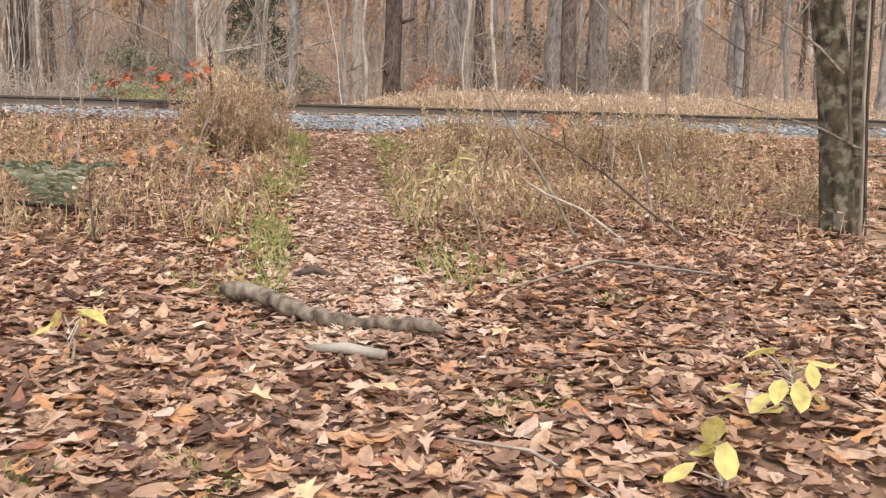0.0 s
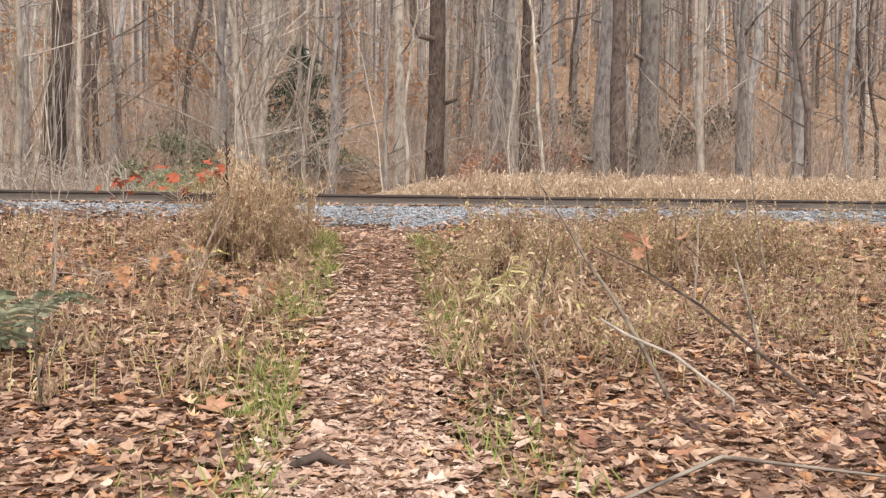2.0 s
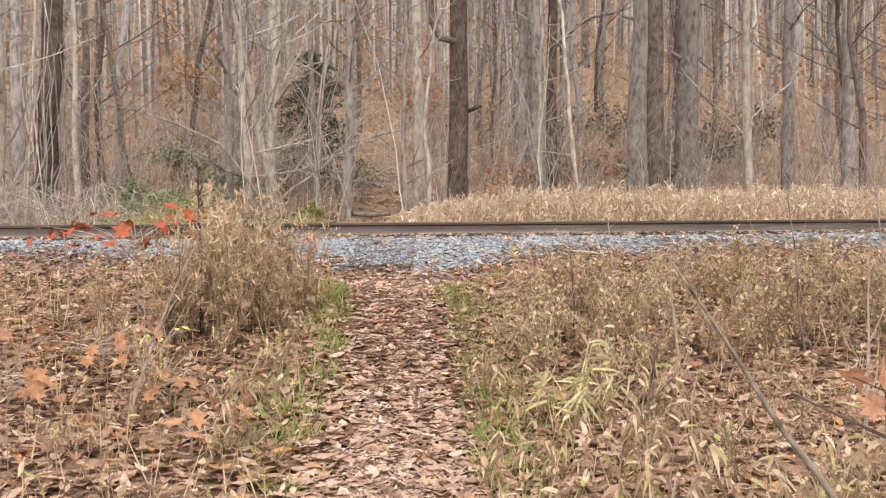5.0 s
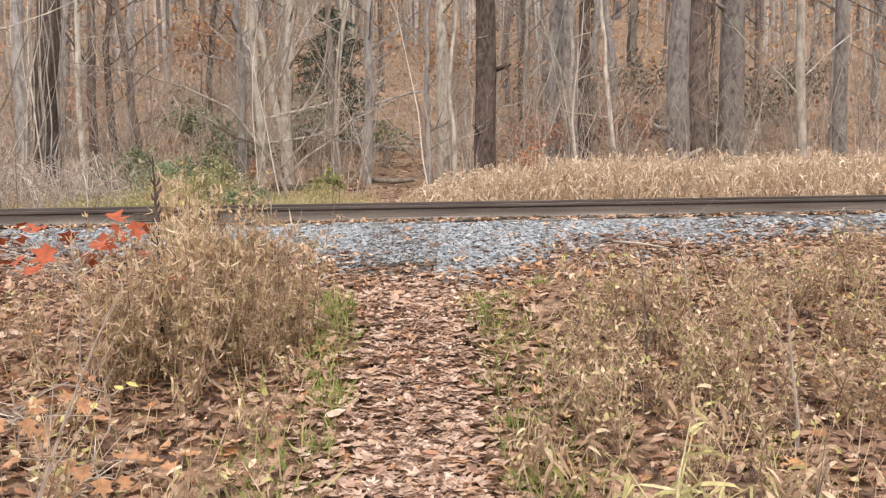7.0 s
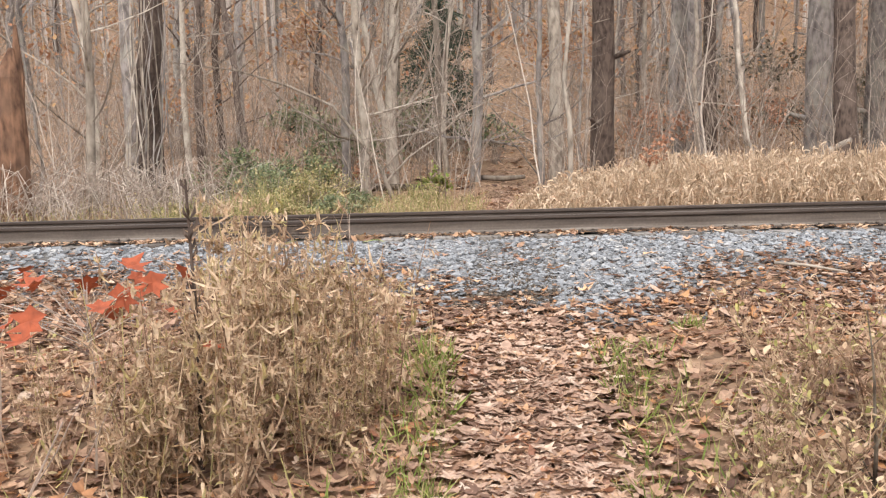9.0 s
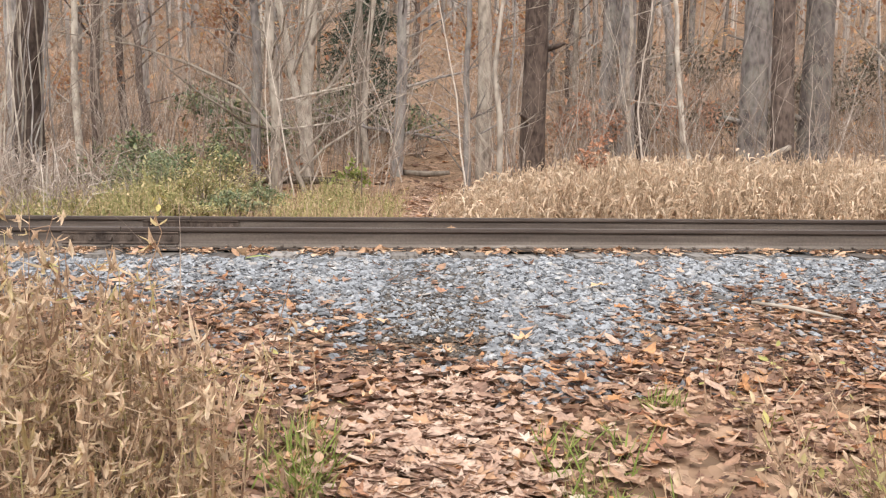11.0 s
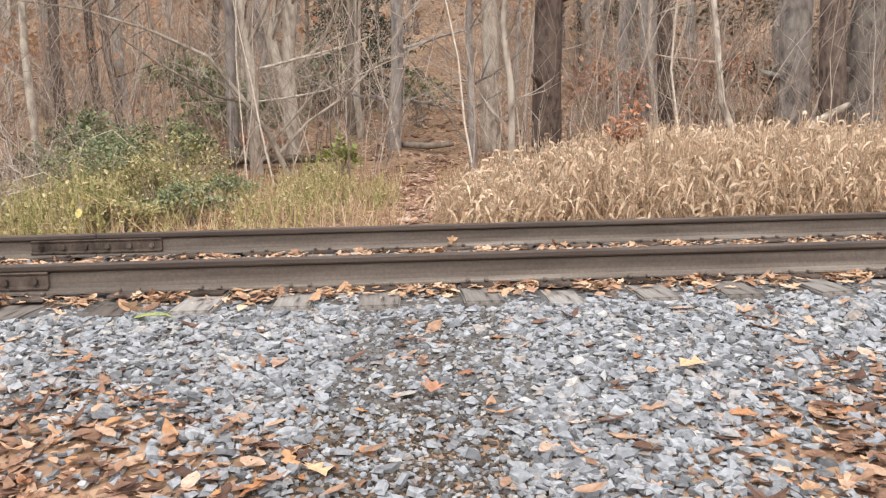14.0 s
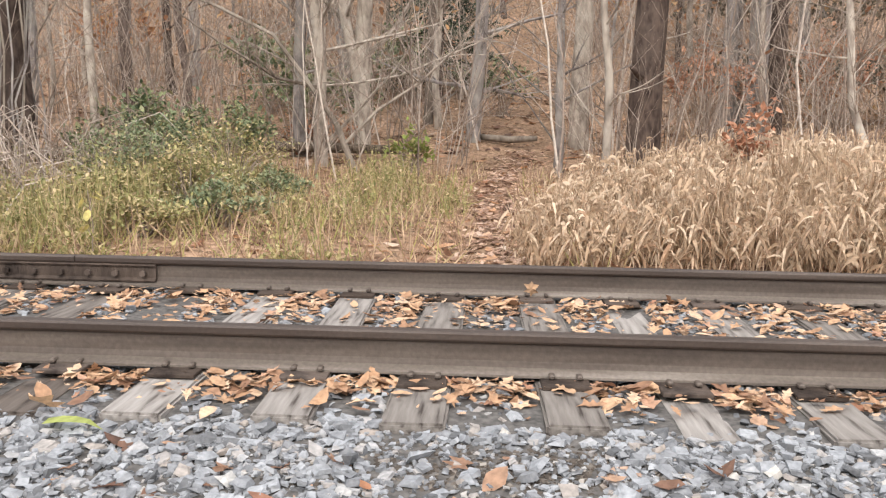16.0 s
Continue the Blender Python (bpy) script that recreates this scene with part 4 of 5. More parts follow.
# fallen branches and sticks
branch_r = random.Random(4)
branch_pts, branch_rad = [], []
for k in range(22):
    u = k / 21
    x = -0.2 + 0.9 * u
    y = float(np.interp(x, [-0.4, 0.0, 0.3, 0.6, 0.72], [3.32, 3.0, 2.74, 2.5, 2.43]))
    branch_pts.append(gz(x, y + branch_r.gauss(0, 0.012) + 0.03 * math.sin(u * 9), 0.078 + 0.014 * math.sin(u * 7) + branch_r.gauss(0, 0.006)))
    branch_rad.append((0.043 - 0.014 * u) * branch_r.uniform(0.78, 1.22) * (0.5 if k in (0, 21) else 1))
fallen_log("fallen_branch", "weathered grey fallen branch lying across the leafy path", branch_pts, branch_rad, M_BRANCH, 10)
fallen_log("fallen_stick", "short brown stick half covered by leaves", [gz(0.16, 2.42, 0.03), gz(0.30, 2.34, 0.05), gz(0.45, 2.27, 0.035)], [0.016, 0.024, 0.02], M_PALE, 7)
fallen_log("bark_piece", "dark curled piece of bark on the path", [gz(0.12, 3.86, 0.03), gz(0.26, 3.94, 0.075), gz(0.38, 3.86, 0.04)], [0.016, 0.028, 0.01], M_DARK, 6)
fallen_log("fallen_stick", "long grey dead stick leaning up out of the weeds", [gz(2.02, 4.45, -0.03), (2.02, 4.45, 0.39), (1.91, 4.6, 0.67), (1.78, 4.75, 0.95), (1.69, 4.8, 1.08), (1.55, 4.9, 1.35), (1.41, 5.0, 1.6)], [0.012, 0.012, 0.012, 0.011, 0.009, 0.006, 0.003], M_BRANCH, 6)
fallen_log("fallen_stick", "whitish dead stick propped in the weeds", [gz(2.25, 4.3, -0.03), (2.25, 4.3, 0.47), (2.03, 4.5, 0.66), (1.82, 4.6, 0.75), (1.69, 4.65, 0.83)], [0.008, 0.008, 0.009, 0.009, 0.007], M_PALE, 6)
fallen_log("fallen_stick", "short whitish stick standing in the weeds", [gz(2.75, 5.0, -0.03), (2.75, 5.0, 0.65), (2.74, 5.1, 0.86), (2.69, 5.2, 1.16)], [0.011, 0.010, 0.009, 0.005], M_BRANCH, 6)
fallen_log("fallen_stick", "thin grey stick lying in leaf litter", [gz(1.2, 3.1, 0.06), gz(1.7, 3.3, 0.10), gz(2.3, 3.2, 0.07)], [0.007, 0.009, 0.005], M_PALE, 5)
fallen_log("fallen_stick", "dark rotten stick beside the path", [gz(-2.3, 5.6, 0.08), gz(-1.8, 5.5, 0.10), gz(-1.3, 5.55, 0.05)], [0.02, 0.025, 0.015], M_DARK, 6)
fallen_log("fallen_stick", "thin brown stick on the leaf litter", [gz(0.5, 1.5, 0.03), gz(0.72, 1.3, 0.05), gz(0.85, 1.05, 0.03)], [0.004, 0.006, 0.004], M_TWIG, 5)
fallen_log("fallen_stick", "short pale stick lying on the ballast", [gz(2.95, 12.1, 0.05), gz(3.15, 11.95, 0.06), gz(3.4, 11.8, 0.04)], [0.012, 0.014, 0.008], M_PALE, 6)

# dry weeds of the near side
def weed_kind(kind, seed):
    r = random.Random(seed)
    label, tall, mat, wide = {
        "tan": ("dry tan weed with drooping withered leaves", 0.78, M_TAN, 0.014),
        "brown": ("brown twiggy dead weed with fine seed heads", 0.44, M_WEED, 0.012),
        "mixed": ("withering weed with brown and olive leaves", 0.42, M_WEED, 0.022)}[kind]
    e = thing("dry_weed", label, "plant", None, "dry weeds of the near side")
    st, lf = Buf(), Buf()
    for k in range(9 if kind == "tan" else 6):
        a, q = r.uniform(0, 6.28), r.uniform(0.05, 0.26)
        h = tall * r.uniform(0.65, 1.1)
        b0 = Vector((r.gauss(0, 0.04), r.gauss(0, 0.04), -0.03))
        b1 = Vector((math.cos(a) * q, math.sin(a) * q, h))
        mid = b0.lerp(b1, 0.5) + Vector((r.gauss(0, 0.03), r.gauss(0, 0.03), 0))
        st.tube([b0, mid, b1], [0.004, 0.003, 0.0015], 3, False)
        for j in range({"tan": 15, "brown": 11, "mixed": 14}[kind]):
            u = r.uniform(0.2, 1.0)
            p = (b0.lerp(mid, u * 2) if u < 0.5 else mid.lerp(b1, u * 2 - 1))
            w, ln = r.uniform(0, 6.28), r.uniform(0.03, 0.10)
            if kind == "brown":
                tip = p + Vector((math.cos(w) * ln, math.sin(w) * ln, r.uniform(0.0, 0.12)))
                st.tube([p, tip], [0.002, 0.001], 3, False)
                for z in range(3):
                    lf.leaf(p.lerp(tip, r.uniform(0.4, 1)) + Vector((r.gauss(0, 0.012), r.gauss(0, 0.012), r.gauss(0, 0.012))), r.uniform(0.007, 0.017), w, r.gauss(0, 0.8), 0.3, 0)
            elif kind == "tan":
                tip = p + Vector((math.cos(w) * ln * 0.8, math.sin(w) * ln * 0.8, r.uniform(-0.03, 0.05)))
                st.tube([p, tip], [0.0018, 0.001], 3, False)
                for z in range(3):
                    c = p.lerp(tip, r.uniform(0.5, 1.1))
                    lf.leaf((c.x, c.y, c.z - 0.012), r.uniform(0.007, 0.014), r.uniform(0, 6.28), r.uniform(-1.7, 0.2), 1.0, 0, r.uniform(1.5, 3.4))
            else:
                lf.blade(p, p + Vector((math.cos(w) * ln, math.sin(w) * ln, -r.uniform(-0.02, 0.14))), wide * r.uniform(0.6, 1.3), 0.015, 3)
    buf_part("stem", st, M_WEED, e)
    buf_part("foliage", lf, mat, e)
    return e


def scatter(kinds, spots_, r, lo=0.7, hi=1.2):
    for k, (x, y) in enumerate(spots_):
        s = r.uniform(lo, hi)
        m = stand(x, y, r.uniform(0, 360), s)
        q = kinds[k % len(kinds)]
        if q[1]:
            copy_thing(q[0], m).matrix_basis = m
        else:
            q[0].matrix_basis = m
            q[1] = True


r = random.Random(61)
tan = [[weed_kind("tan", 200 + k), False] for k in range(4)]
brown = [[weed_kind("brown", 210 + k), False] for k in range(5)]
mixed_w = [[weed_kind("mixed", 220 + k), False] for k in range(4)]


def spots_in(n, x0, x1, y0, y1, keep):
    out = []
    while len(out) < n:
        x, y = r.uniform(x0, x1), r.uniform(y0, y1)
        if keep(x, y):
            out.append((x, y))
    return out


scatter(tan, spots_in(26, -1.5, 0.3, 8.3, 10.05, lambda x, y: x < 0.25 - 0.35 * max(0, 9.2 - y) and x < path_x(y) - 0.5 and (x > -0.8 or r.random() < 0.12)), r, 0.4, 1.35)
scatter(tan, spots_in(10, -5.0, -1.9, 8.0, 10.5, lambda x, y: True), r, 0.45, 0.8)
scatter(brown, spots_in(70, 1.5, 5.0, 7.6, 10.0, lambda x, y: x > path_x(y) + 0.6 + 1.1 * max(0, y - 8.6)), r, 0.75, 1.3)
scatter(brown, spots_in(24, 1.3, 5.0, 4.9, 7.6, lambda x, y: x > path_x(y) + 0.6), r, 0.6, 1.0)
scatter(mixed_w, spots_in(30, 1.0, 2.6, 5.2, 8.4, lambda x, y: x > path_x(y) + 0.42), r, 0.5, 0.95)
scatter(mixed_w, spots_in(36, -4.0, 0.2, 4.6, 8.7, lambda x, y: x < path_x(y) - 0.45), r, 0.4, 0.8)
scatter(brown, spots_in(20, -5.0, -0.2, 5.0, 9.0, lambda x, y: x < path_x(y) - 0.7 and (y < 7.2 or x < -1.9)), r, 0.6, 1.1)
scatter(brown, spots_in(10, 4.5, 9.0, 8.5, 11.0, lambda x, y: True), r, 0.7, 1.1)
e = thing("dead_stalk", "dark upright dead weed stalk with dry pods", "plant", stand(-0.62, 8.72))
b = Buf()
b.tube([(0, 0, -0.03), (0.01, 0, 0.6), (-0.01, 0, 1.26)], [0.011, 0.010, 0.005], 5)
for k in range(22):
    w, h = r.uniform(0, 6.28), r.uniform(0.35, 1.22)
    b.tube([(0, 0, h), (math.cos(w) * 0.03, math.sin(w) * 0.03, h + 0.03), (math.cos(w) * 0.035, math.sin(w) * 0.035, h + 0.055)], [0.004, 0.009, 0.003], 4)
buf_part("stalk", b, M_DARK, e)

# dry broad-bladed grass plant at the path
e = thing("dry_grass_plant", "pale yellow dry grass plant with bent broad blades", "plant", stand(1.62, 6.85))
st, lf = Buf(), Buf()
for k in range(9):
    a = r.uniform(0, 6.28)
    q = r.uniform(0.1, 0.3)
    top = Vector((math.cos(a) * q, math.sin(a) * q, r.uniform(0.26, 0.5)))
    st.tube([(0, 0, -0.02), top * 0.5 + Vector((0, 0, 0.06)), top], [0.005, 0.004, 0.002], 4)
    for j in range(7):
        p = top * r.uniform(0.5, 1.0)
        w, ln = r.uniform(0, 6.28), r.uniform(0.10, 0.22)
        lf.blade(p, p + Vector((math.cos(w) * ln, math.sin(w) * ln, -r.uniform(0.0, 0.2))), 0.015, 0.02, 4)
buf_part("stem", st, M_STRAW, e)
buf_part("foliage", lf, M_STRAW, e)


def grass_tuft(x, y, n, h, seed, label="tuft of fresh green grass at the path edge"):
    r = random.Random(seed)
    e = tagged(new("grass_tuft"), label, "grass", "grass tufts along the path")
    b = Buf()
    for k in range(n):
        a, q = r.uniform(0, 6.28), r.uniform(0, 0.09)
        p = Vector((math.cos(a) * q, math.sin(a) * q, -0.02))
        b.blade(p, p + Vector((r.gauss(0, h * 0.45), r.gauss(0, h * 0.4), h * r.uniform(0.6, 1.1))), 0.007, 0.02, 3)
    e.data = None
    ob = new("foliage", b.mesh("foliage", M_GREEN))
    ob.parent = e
    e.matrix_basis = stand(x, y)
    return e


TUFTS = [(-0.28, 3.4), (-0.1, 3.3), (-0.38, 3.65), (-0.22, 3.12), (-0.5, 3.95), (-0.42, 4.2), (-0.1, 1.24), (0.74, 1.62), (-0.18, 1.1), (0.78, 1.75), (0.34, 9.86), (0.3, 9.7), (0.36, 8.55), (0.3, 8.4), (0.26, 7.9), (1.87, 10.46), (1.22, 8.6), (1.25, 8.1), (1.2, 7.5), (1.1, 6.9), (0.1, 7.3), (0.15, 6.9), (0.1, 6.2), (1.05, 6.2), (1.05, 5.6), (-0.4, 3.35), (-0.3, 3.25), (-0.15, 3.2), (-0.5, 3.6), (-0.05, 2.75), (0.05, 2.7), (-0.15, 4.6), (-0.3, 4.75), (0.0, 5.3), (-0.55, 1.3), (-0.15, 1.35), (0.9, 1.75), (1.0, 1.9), (1.6, 2.9), (2.4, 2.8), (2.3, 12.55), (2.55, 12.45), (2.75, 12.6), (3.4, 11.3), (0.95, 17.5), (0.85, 17.7)]
for k, (x, y) in enumerate(TUFTS):
    grass_tuft(x, y, 46 if y < 11 else 26, (0.095 if y < 4.5 else 0.15) if y < 11 else 0.06, 300 + k, "tuft of fresh green grass at the path edge" if y < 11 else "small green weeds growing in the ballast")

# bare upright saplings among the weeds
sap_r = random.Random(19)
for k, (x, y, h) in enumerate(((-1.0, 4.6, 0.75), (-1.45, 6.2, 1.5), (-2.1, 5.6, 1.3), (-0.75, 7.0, 1.1), (-1.9, 7.8, 1.6), (-2.7, 6.8, 1.7), (-2.4, 8.6, 1.3), (-3.3, 7.6, 1.9), (-0.3, 9.3, 1.0), (-0.1, 9.9, 0.9), (1.75, 6.2, 0.7), (2.5, 7.6, 0.9), (2.05, 8.4, 0.8), (3.0, 6.4, 1.1), (3.6, 8.0, 1.2), (2.7, 9.4, 0.8), (3.9, 6.9, 1.9), (4.6, 8.6, 1.6), (1.35, 4.4, 0.55))):
    e = thing("bare_sapling", "thin bare grey sapling standing among weeds and litter", "plant", stand(x, y), "bare saplings among the weeds")
    b = Buf()
    grow(b, (0, 0, -0.03), (sap_r.gauss(0, 0.1), sap_r.gauss(0, 0.1), 1), h, 0.010, 1, sap_r, 4, 5, 0, 0.07)
    buf_part("stem", b, M_TWIG if k % 2 else M_BRANCH, e)

# fern-like grey-green fronds
e = thing("fern", "low grey-green fern fronds in leaf litter", "fern", stand(-1.45, 5.4))
for k in range(11):
    b = Buf()
    a = k * 0.57 + 0.2
    for j in range(15):
        u = 0.12 + 0.88 * j / 15
        c = Vector((math.cos(a) * 0.5 * u, math.sin(a) * 0.5 * u, 0.06 + 0.34 * math.sin(u * 2.2)))
        for s in (-1, 1):
            d = Vector((-math.sin(a) * s, math.cos(a) * s, -0.2)) * 0.13 * (1.08 - u)
            b.blade(c, c + d + Vector((math.cos(a), math.sin(a), 0)) * 0.03, 0.026, 0, 2)
    buf_part("frond", b, M_FERN, e)

# undergrowth haze of thin stems and small leaves along both sides
nb = Buf()
for k in range(6500):
    x, y = inside(r, -6.0, 7.0, 4.6, 11.0)
    d = abs(x - path_x(y))
    if d < 0.42 or (d < 1.1 and y > 9.8 and x > 1) or (y > 10.4 and r.random() < 0.6):
        continue
    base = Vector(gz(x, y, -0.01))
    h = r.uniform(0.06, 0.34) * min(1.0, 0.3 + d)
    tip = base + Vector((r.gauss(0, 0.07), r.gauss(0, 0.07), h))
    nb.blade(base, tip, 0.007, 0.0, 2)
    nb.leaf(base.lerp(tip, r.uniform(0.5, 1.0)), r.uniform(0.012, 0.028), r.uniform(0, 6.28), r.gauss(0, 0.6), 0.3, 0)
stuff("dry_herbs", nb, M_WEED, "thin dry herbs and stems rising through leaf litter", "undergrowth")
gb2 = Buf()
for k in range(6000):
    y = r.uniform(3.2, 10.2)
    side = r.choice((-1, 1))
    x = path_x(y) + side * (0.40 + abs(r.gauss(0, 0.24)))
    if noise.noise(Vector((x * 1.2, y * 0.9, 8.0))) < r.uniform(-0.4, 0.35) or (side > 0 and y < 6.2 and r.random() < 0.65):
        continue
    base = Vector(gz(x, y, -0.01))
    gb2.blade(base, base + Vector((r.gauss(0, 0.06), r.gauss(0, 0.06), r.uniform(0.03, 0.17))), 0.009, 0.0, 2)
stuff("path_edge_grass", gb2, M_GREEN, "sparse short green grass along the path edges", "grass")

# ---- ballast ----
M_BED = island_material("grey_stone_bed", [(0.0, (0.11, 0.105, 0.10)), (1.0, (0.11, 0.105, 0.10))], 0.9, 0.1, 38.0, 0.0, 0.5)
bed = Buf()
bx = axis_steps([(-160, -14, 8), (-14, 17, 0.25), (17, 160, 8)])
by = [12.0, 12.25, 12.5, 12.75, 13.0, 13.25, 13.5, 14.0, 14.6, 15.2, 15.8, 16.1, 16.4]
for q, y in enumerate(by):
    for x in bx:
        yy = y
        if q == 0:
            yy = 12.3 - 0.5 * math.exp(-((x - 1.25) / 0.9) ** 2) + 0.22 * noise.noise(Vector((x * 1.3, 9.0, 0)))
        bed.v.append((x, yy, ground_z(x, yy) + (0.007 if 0 < q < len(by) - 1 else -0.03)))
bn = len(bx)
bed.f = [(q * bn + i, q * bn + i + 1, (q + 1) * bn + i + 1, (q + 1) * bn + i) for q in range(len(by) - 1) for i in range(bn - 1)]
tagged(new("ballast_bed", bed.mesh("ballast_bed", M_BED, True)), "grey bed of fine crushed stone under the track", "ground", "", "structure")
sb = Buf()
r = random.Random(71)
rnd.seed(72)


def stone_share(x, y):
    """How thickly broken stone lies at a place of the near shoulder."""
    low = 12.35 - 1.6 * math.exp(-((x - 1.25) / 0.95) ** 2) + 0.3 * noise.noise(Vector((x * 1.1, 4.0, 0)))
    return max(0.10 if y > 10.2 else 0.0, min(0.97, (y - low) / 1.1 + 0.4 + 0.25 * noise.noise(Vector((x * 2.3, y * 2.3, 0)))))


for x0, x1, y0, y1, n, size in ((-3.2, 5.0, 10.6, 13.4, 33000, 0.021), (-14, -3.2, 11.5, 13.4, 5200, 0.034), (5.0, 17, 11.5, 13.4, 4200, 0.034), (-4, 5.5, 13.35, 16.7, 14000, 0.018), (-14, -4, 13.3, 16.8, 2500, 0.036), (5.5, 17, 13.3, 16.8, 2500, 0.036)):
    for k in range(n):
        x, y = r.uniform(x0, x1), r.uniform(y0, y1)
        if y < 13.3 and r.random() > stone_share(x, y):
            continue
        if y < 13.3 and abs(x - 0.95 + 0.1 * (13 - y)) < 0.36 and r.random() < 0.86:
            continue
        if 13.33 < y < 15.95 and min(abs(x - t) for t in TIE_X) < 0.125:
            continue
        s = size * r.choice((0.5, 0.65, 0.8, 1.0, 1.0, 1.25, 1.65))
        up = r.uniform(0.0, 0.022) if y < 13.3 else r.uniform(0, 0.02)
        sb.stone((x, y, ground_z(x, y) + up), s * r.uniform(0.8, 1.4), s, s * r.uniform(0.28, 0.5), r.uniform(0, 6.28), r.gauss(0, 0.35))
for k in range(15000):
    x, y = r.uniform(-2.6, 4.2), r.uniform(11.6, 13.4)
    if r.random() > stone_share(x, y):
        continue
    s = r.uniform(0.006, 0.015)
    sb.stone((x, y, ground_z(x, y) + 0.01), s * 1.3, s, s * 0.6, r.uniform(0, 6.28), r.gauss(0, 0.3))
stuff("ballast_stones", sb, M_STONE, "angular blue-grey crushed stone ballast along the track", "gravel")
fb2 = Buf()
for k in range(8500):
    y = r.uniform(11.0, 13.3)
    x = r.gauss(0.95 - 0.1 * (13 - y) + 0.05, 0.34)
    s = r.uniform(0.005, 0.015)
    fb2.stone((x, y, ground_z(x, y) + 0.003), s, s, s * 0.6, r.uniform(0, 6.28), 0.2)
stuff("dark_grit", fb2, M_DIRT, "dark trodden grit where the path crosses the ballast", "gravel")

# ---- leaf litter ----
lb1 = Buf()
r = random.Random(81)
rnd.seed(82)


def drop_leaf(buf, x, y, size, lift=0.03, flat=0.17):
    buf.leaf((x, y, ground_z(x, y) + r.uniform(0.004, lift)), size, r.uniform(0, 6.28), r.gauss(0, flat), r.choice((0.1, 0.2, 0.4, 0.7)), r.choice((4, 4, 4, 5, 0, 0, 0)), r.uniform(1.05, 1.5))


SIZES = (0.35, 0.5, 0.6, 0.75, 0.9, 1.0, 1.2, 1.5)
for x0, x1, y0, y1, n, size in ((-2.6, 4.2, 0.8, 6.0, 44000, 0.034), (-3.5, 5.5, 6.0, 11.2, 27000, 0.036), (-8, -3, -1, 11.5, 6500, 0.070), (4.5, 10, -1, 11.5, 6500, 0.070), (-9, 10, 17.0, 24, 4200, 0.06), (-14, 15, 24, 40, 4000, 0.10), (-4, 4, -4, 0.8, 2600, 0.070)):
    for k in range(n):
        x, y = r.uniform(x0, x1), r.uniform(y0, y1)
        drop_leaf(lb1, x, y, size * r.choice(SIZES), 0.035)
for k in range(19000):
    y = r.uniform(10.6, 13.2)
    x = r.uniform(-5, 7)
    if r.random() > (1 - stone_share(x, y)) * 0.95 + (0.05 if abs(x - 0.9) < 1.5 else 0.09):
        continue
    drop_leaf(lb1, x, y, 0.036 * r.choice(SIZES), 0.032)
lb3 = Buf()
for k in range(13500):
    y = r.uniform(2.4, 11.6)
    if r.random() < (y - 9.6) / 1.6:
        continue
    x = path_x(y) + r.gauss(0, 0.21)
    lb3.leaf((x, y, ground_z(x, y) + r.uniform(0.030, 0.044)), 0.038 * r.choice(SIZES), r.uniform(0, 6.28), r.gauss(0, 0.15), r.choice((0.15, 0.4)), r.choice((5, 5, 0)), 1.25)
for k in range(1800):
    y = r.uniform(17.2, 29.0)
    x = path_x(y) + r.gauss(0, 0.22)
    lb3.leaf((x, y, ground_z(x, y) + r.uniform(0.01, 0.03)), 0.045 * r.choice(SIZES), r.uniform(0, 6.28), r.gauss(0, 0.15), 0.3, r.choice((4, 5, 0)), 1.25)
stuff("path_leaves", lb3, M_PATHLEAF, "flat pinkish-tan leaves trodden down along the path", "leaf litter")
stuff("leaf_litter", lb1, M_LITTER, "thick litter of fallen tan and brown oak and maple leaves", "leaf litter")

# leaves caught between the ties, against the rails
lb2 = Buf()
for k in range(23000):
    x = r.uniform(-7, 9)
    d = min(abs(x - t) for t in TIE_X)
    y = r.choice((NEAR_RAIL - 0.1 - abs(r.gauss(0, 0.13)), NEAR_RAIL + 0.1 + abs(r.gauss(0, 0.12)), FAR_RAIL - 0.1 - abs(r.gauss(0, 0.28)), r.uniform(14.0, 15.3)))
    if d < 0.12 and r.random() < 0.82:
        continue
    z = 1.545 if d >= 0.12 else TIE_TOP
    lb2.leaf((x, y, z + r.uniform(0.006, 0.05 if d >= 0.12 else 0.012)), 0.027 * r.choice((0.35, 0.5, 0.65, 0.8, 1.0, 1.3, 1.6)), r.uniform(0, 6.28), r.gauss(0, 0.25), r.choice((0.15, 0.35)), r.choice((5, 4, 4, 0, 0)), 1.25)
M_CRIB = island_material("crib_leaves", [(0.0, (0.20, 0.11, 0.07)), (0.3, (0.40, 0.24, 0.14)), (0.6, (0.50, 0.33, 0.205)), (0.85, (0.58, 0.425, 0.30)), (1.0, (0.33, 0.165, 0.10))], 0.7, 0.3, 45.0, 0.12)
stuff("track_leaves", lb2, M_CRIB, "orange-tan fallen leaves gathered between ties along the rails", "leaf litter")


def single_leaf(x, y, z, size, yaw, tilt, mat, label, lobes=5):
    b = Buf()
    b.leaf((0, 0, 0), size, 0, tilt, 0.4, lobes, 1.2)
    ob = tagged(new("fallen_leaf", b.mesh("fallen_leaf", mat)), label, "leaf", "large single leaves")
    ob.matrix_basis = pose(x, y, z, 0, 0, yaw)
    return ob


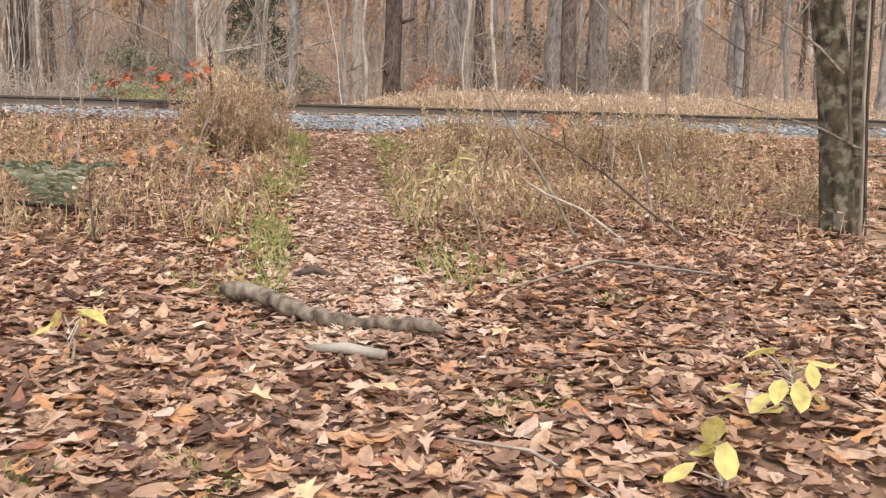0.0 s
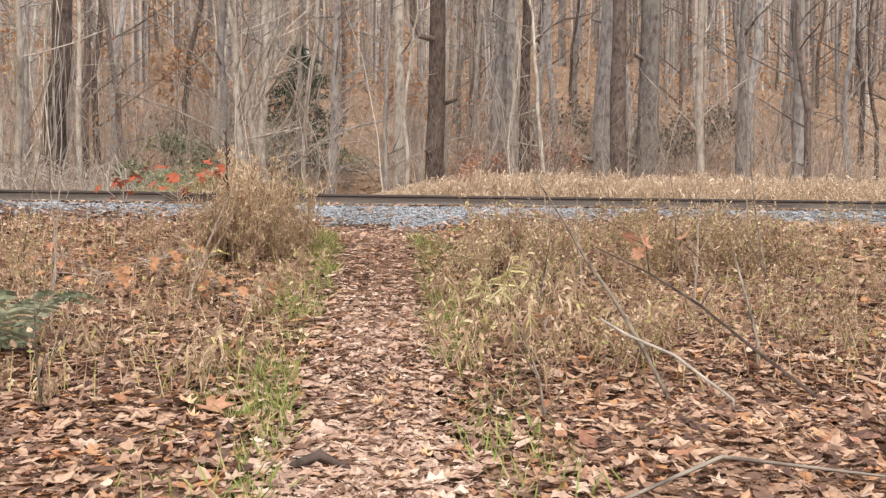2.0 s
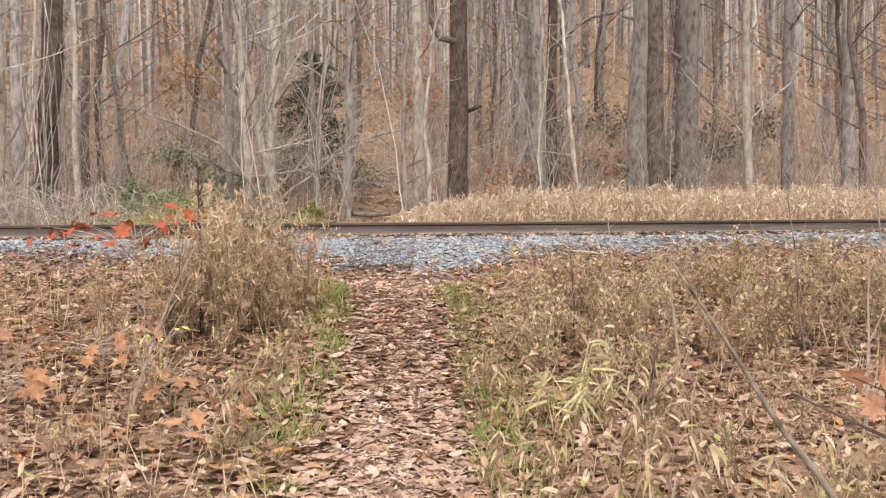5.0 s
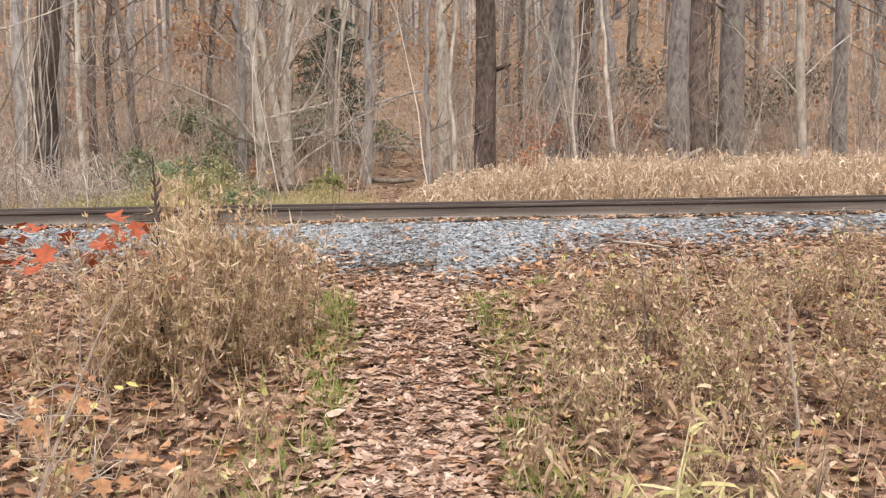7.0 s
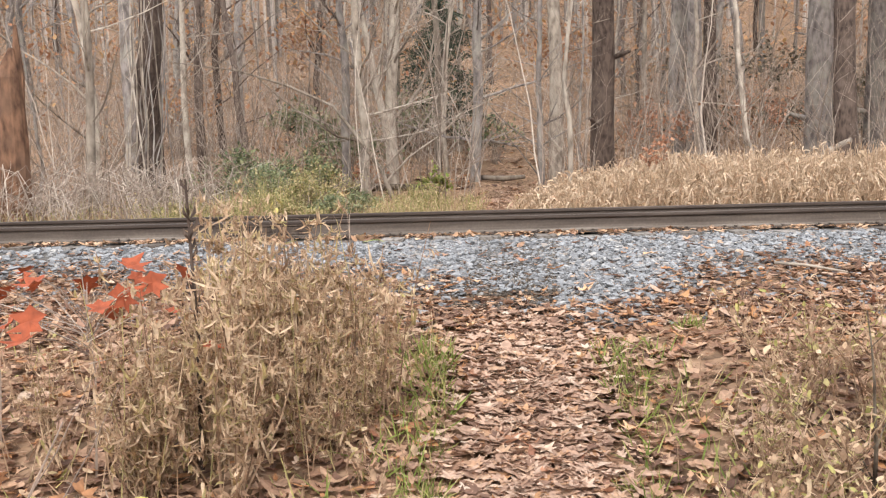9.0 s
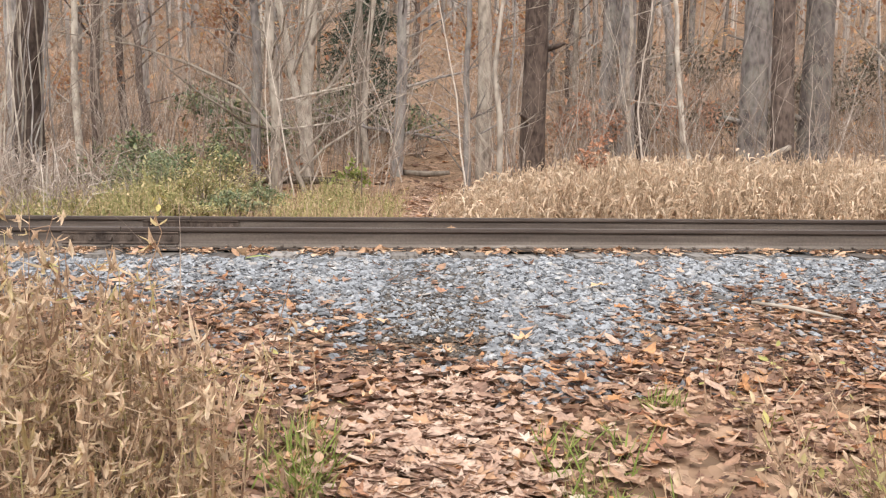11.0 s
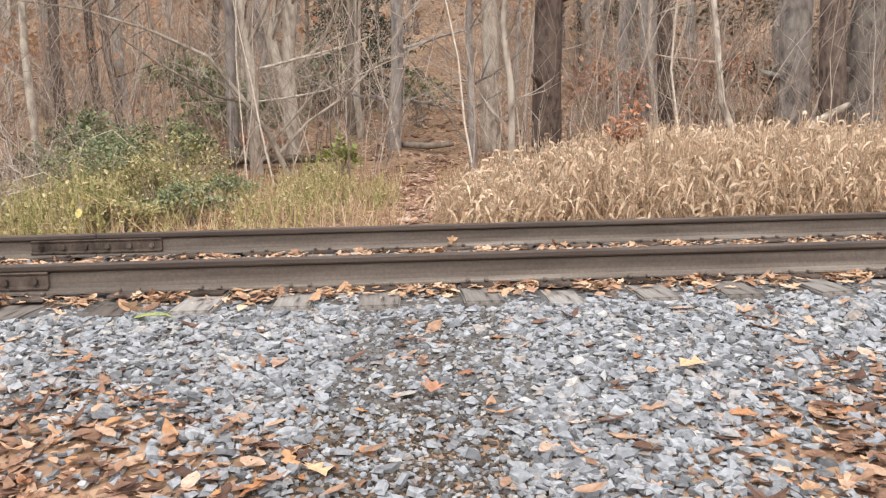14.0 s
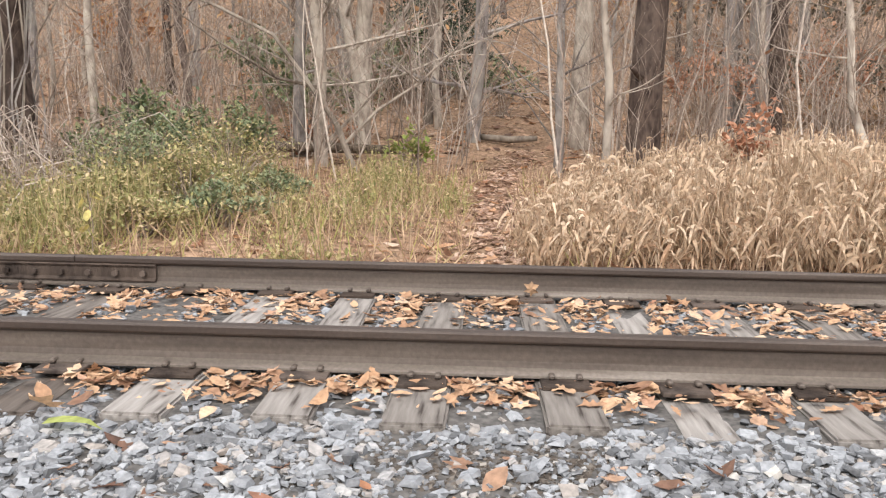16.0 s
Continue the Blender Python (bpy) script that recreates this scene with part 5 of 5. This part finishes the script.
M_TANLEAF = island_material("tan_leaf", [(0.0, (0.56, 0.35, 0.20)), (1.0, (0.62, 0.41, 0.25))], 0.65, 0.3, 50.0, 0.15)
for x, y, size, yaw, mat, label in ((0.41, 1.86, 0.075, 250, M_TANLEAF, "large pale tan oak leaf on the litter"), (0.96, 2.47, 0.07, 20, M_TANLEAF, "large pale tan oak leaf on the litter"), (0.43, 1.51, 0.06, 300, M_TANLEAF, "broad tan fallen leaf on the path"), (0.11, 1.13, 0.05, 110, M_TANLEAF, "broad tan fallen leaf on the path"), (-0.08, 1.47, 0.065, 330, M_RUSSET, "broad brown oak leaf on the litter"), (-0.01, 1.81, 0.06, 150, M_TANLEAF, "broad tan fallen leaf beside the stick"), (-0.71, 2.93, 0.055, 60, M_TANLEAF, "tan fallen leaf on the litter"), (-0.25, 4.6, 0.10, 60, M_RUSSET, "big curled brown leaf standing in the litter"), (0.55, 2.55, 0.085, 10, M_LITTER, "dry maple leaf beside the fallen branch"), (2.03, 12.45, 0.085, 15, M_TANLEAF, "large tan maple leaf lying on the ballast"), (0.95, 12.3, 0.06, 75, M_RUSSET, "brown maple leaf lying on the trodden grit"), (1.35, 11.4, 0.07, 30, M_TANLEAF, "tan leaf lying on the ballast"), (-0.55, 12.6, 0.07, 300, M_RUSSET, "brown oak leaf on the ballast"), (0.55, 11.75, 0.06, 130, M_TANLEAF, "tan leaf lying on the ballast")):
    single_leaf(x, y, ground_z(x, y) + 0.05, size, yaw, 0.1, mat, label)
single_leaf(-0.55, 13.36, TIE_TOP + 0.02, 0.075, 60, -0.6, M_TANLEAF, "curled tan leaf leaning on a tie end")
b = Buf()
b.blade((0, 0, 0), (0.22, -0.05, 0.01), 0.05, 0.03, 4, (0, 1, 0.1))
tagged(new("green_leaf", b.mesh("green_leaf", M_GREEN)), "fresh long green leaf lying by the tie end", "leaf").matrix_basis = pose(-0.5, 13.28, 1.56)
b = Buf()
b.leaf((0, 0, 0), 0.05, 0, -1.3, 0.6, 5)
tagged(new("upright_leaf", b.mesh("upright_leaf", M_CRIB)), "tan leaf standing upright against the far rail", "leaf").matrix_basis = pose(1.19, 15.30, RAIL_TOP - 0.11, 0, 0, 90)

# the leaves and stones that lie nearest to the walk, each by itself
litter = scene.objects["leaf_litter"]
r = random.Random(91)
rnd.seed(92)
leaf_meshes = []
for k in range(12):
    b = Buf()
    b.leaf((0, 0, 0), 0.044 * (0.8 + 0.05 * k), 0, (-0.15, 0.1, 0.25)[k % 3], (0.2, 0.5, 0.8)[k % 3], (5, 4, 5, 0)[k % 4], 1.2)
    leaf_meshes.append(b.mesh("leaf", (M_PATHLEAF, M_LITTER, M_TANLEAF, M_RUSSET, M_LITTER, M_PATHLEAF)[k % 6]))
for k in range(280):
    y = r.uniform(0.3, 11.6)
    x = path_x(y) + r.gauss(0, 0.75)
    ob = new("leaf", leaf_meshes[k % 12])
    ob.parent = litter
    ob.matrix_basis = pose(x, y, ground_z(x, y) + 0.045, r.gauss(0, 10), r.gauss(0, 10), r.uniform(0, 360))
stone_bed = scene.objects["ballast_bed"]
stone_meshes = []
for k in range(14):
    b = Buf()
    b.stone((0, 0, 0), 0.030 * (0.8 + 0.04 * k), 0.024, 0.011, 0, 0.0)
    stone_meshes.append(b.mesh("stone", M_STONE))
for k in range(280):
    x, y = r.uniform(-1.8, 3.6), r.uniform(11.3, 13.25)
    if r.random() > stone_share(x, y):
        continue
    ob = new("stone", stone_meshes[k % 14])
    ob.parent = stone_bed
    ob.matrix_basis = pose(x, y, ground_z(x, y) + 0.022, r.gauss(0, 12), r.gauss(0, 12), r.uniform(0, 360))
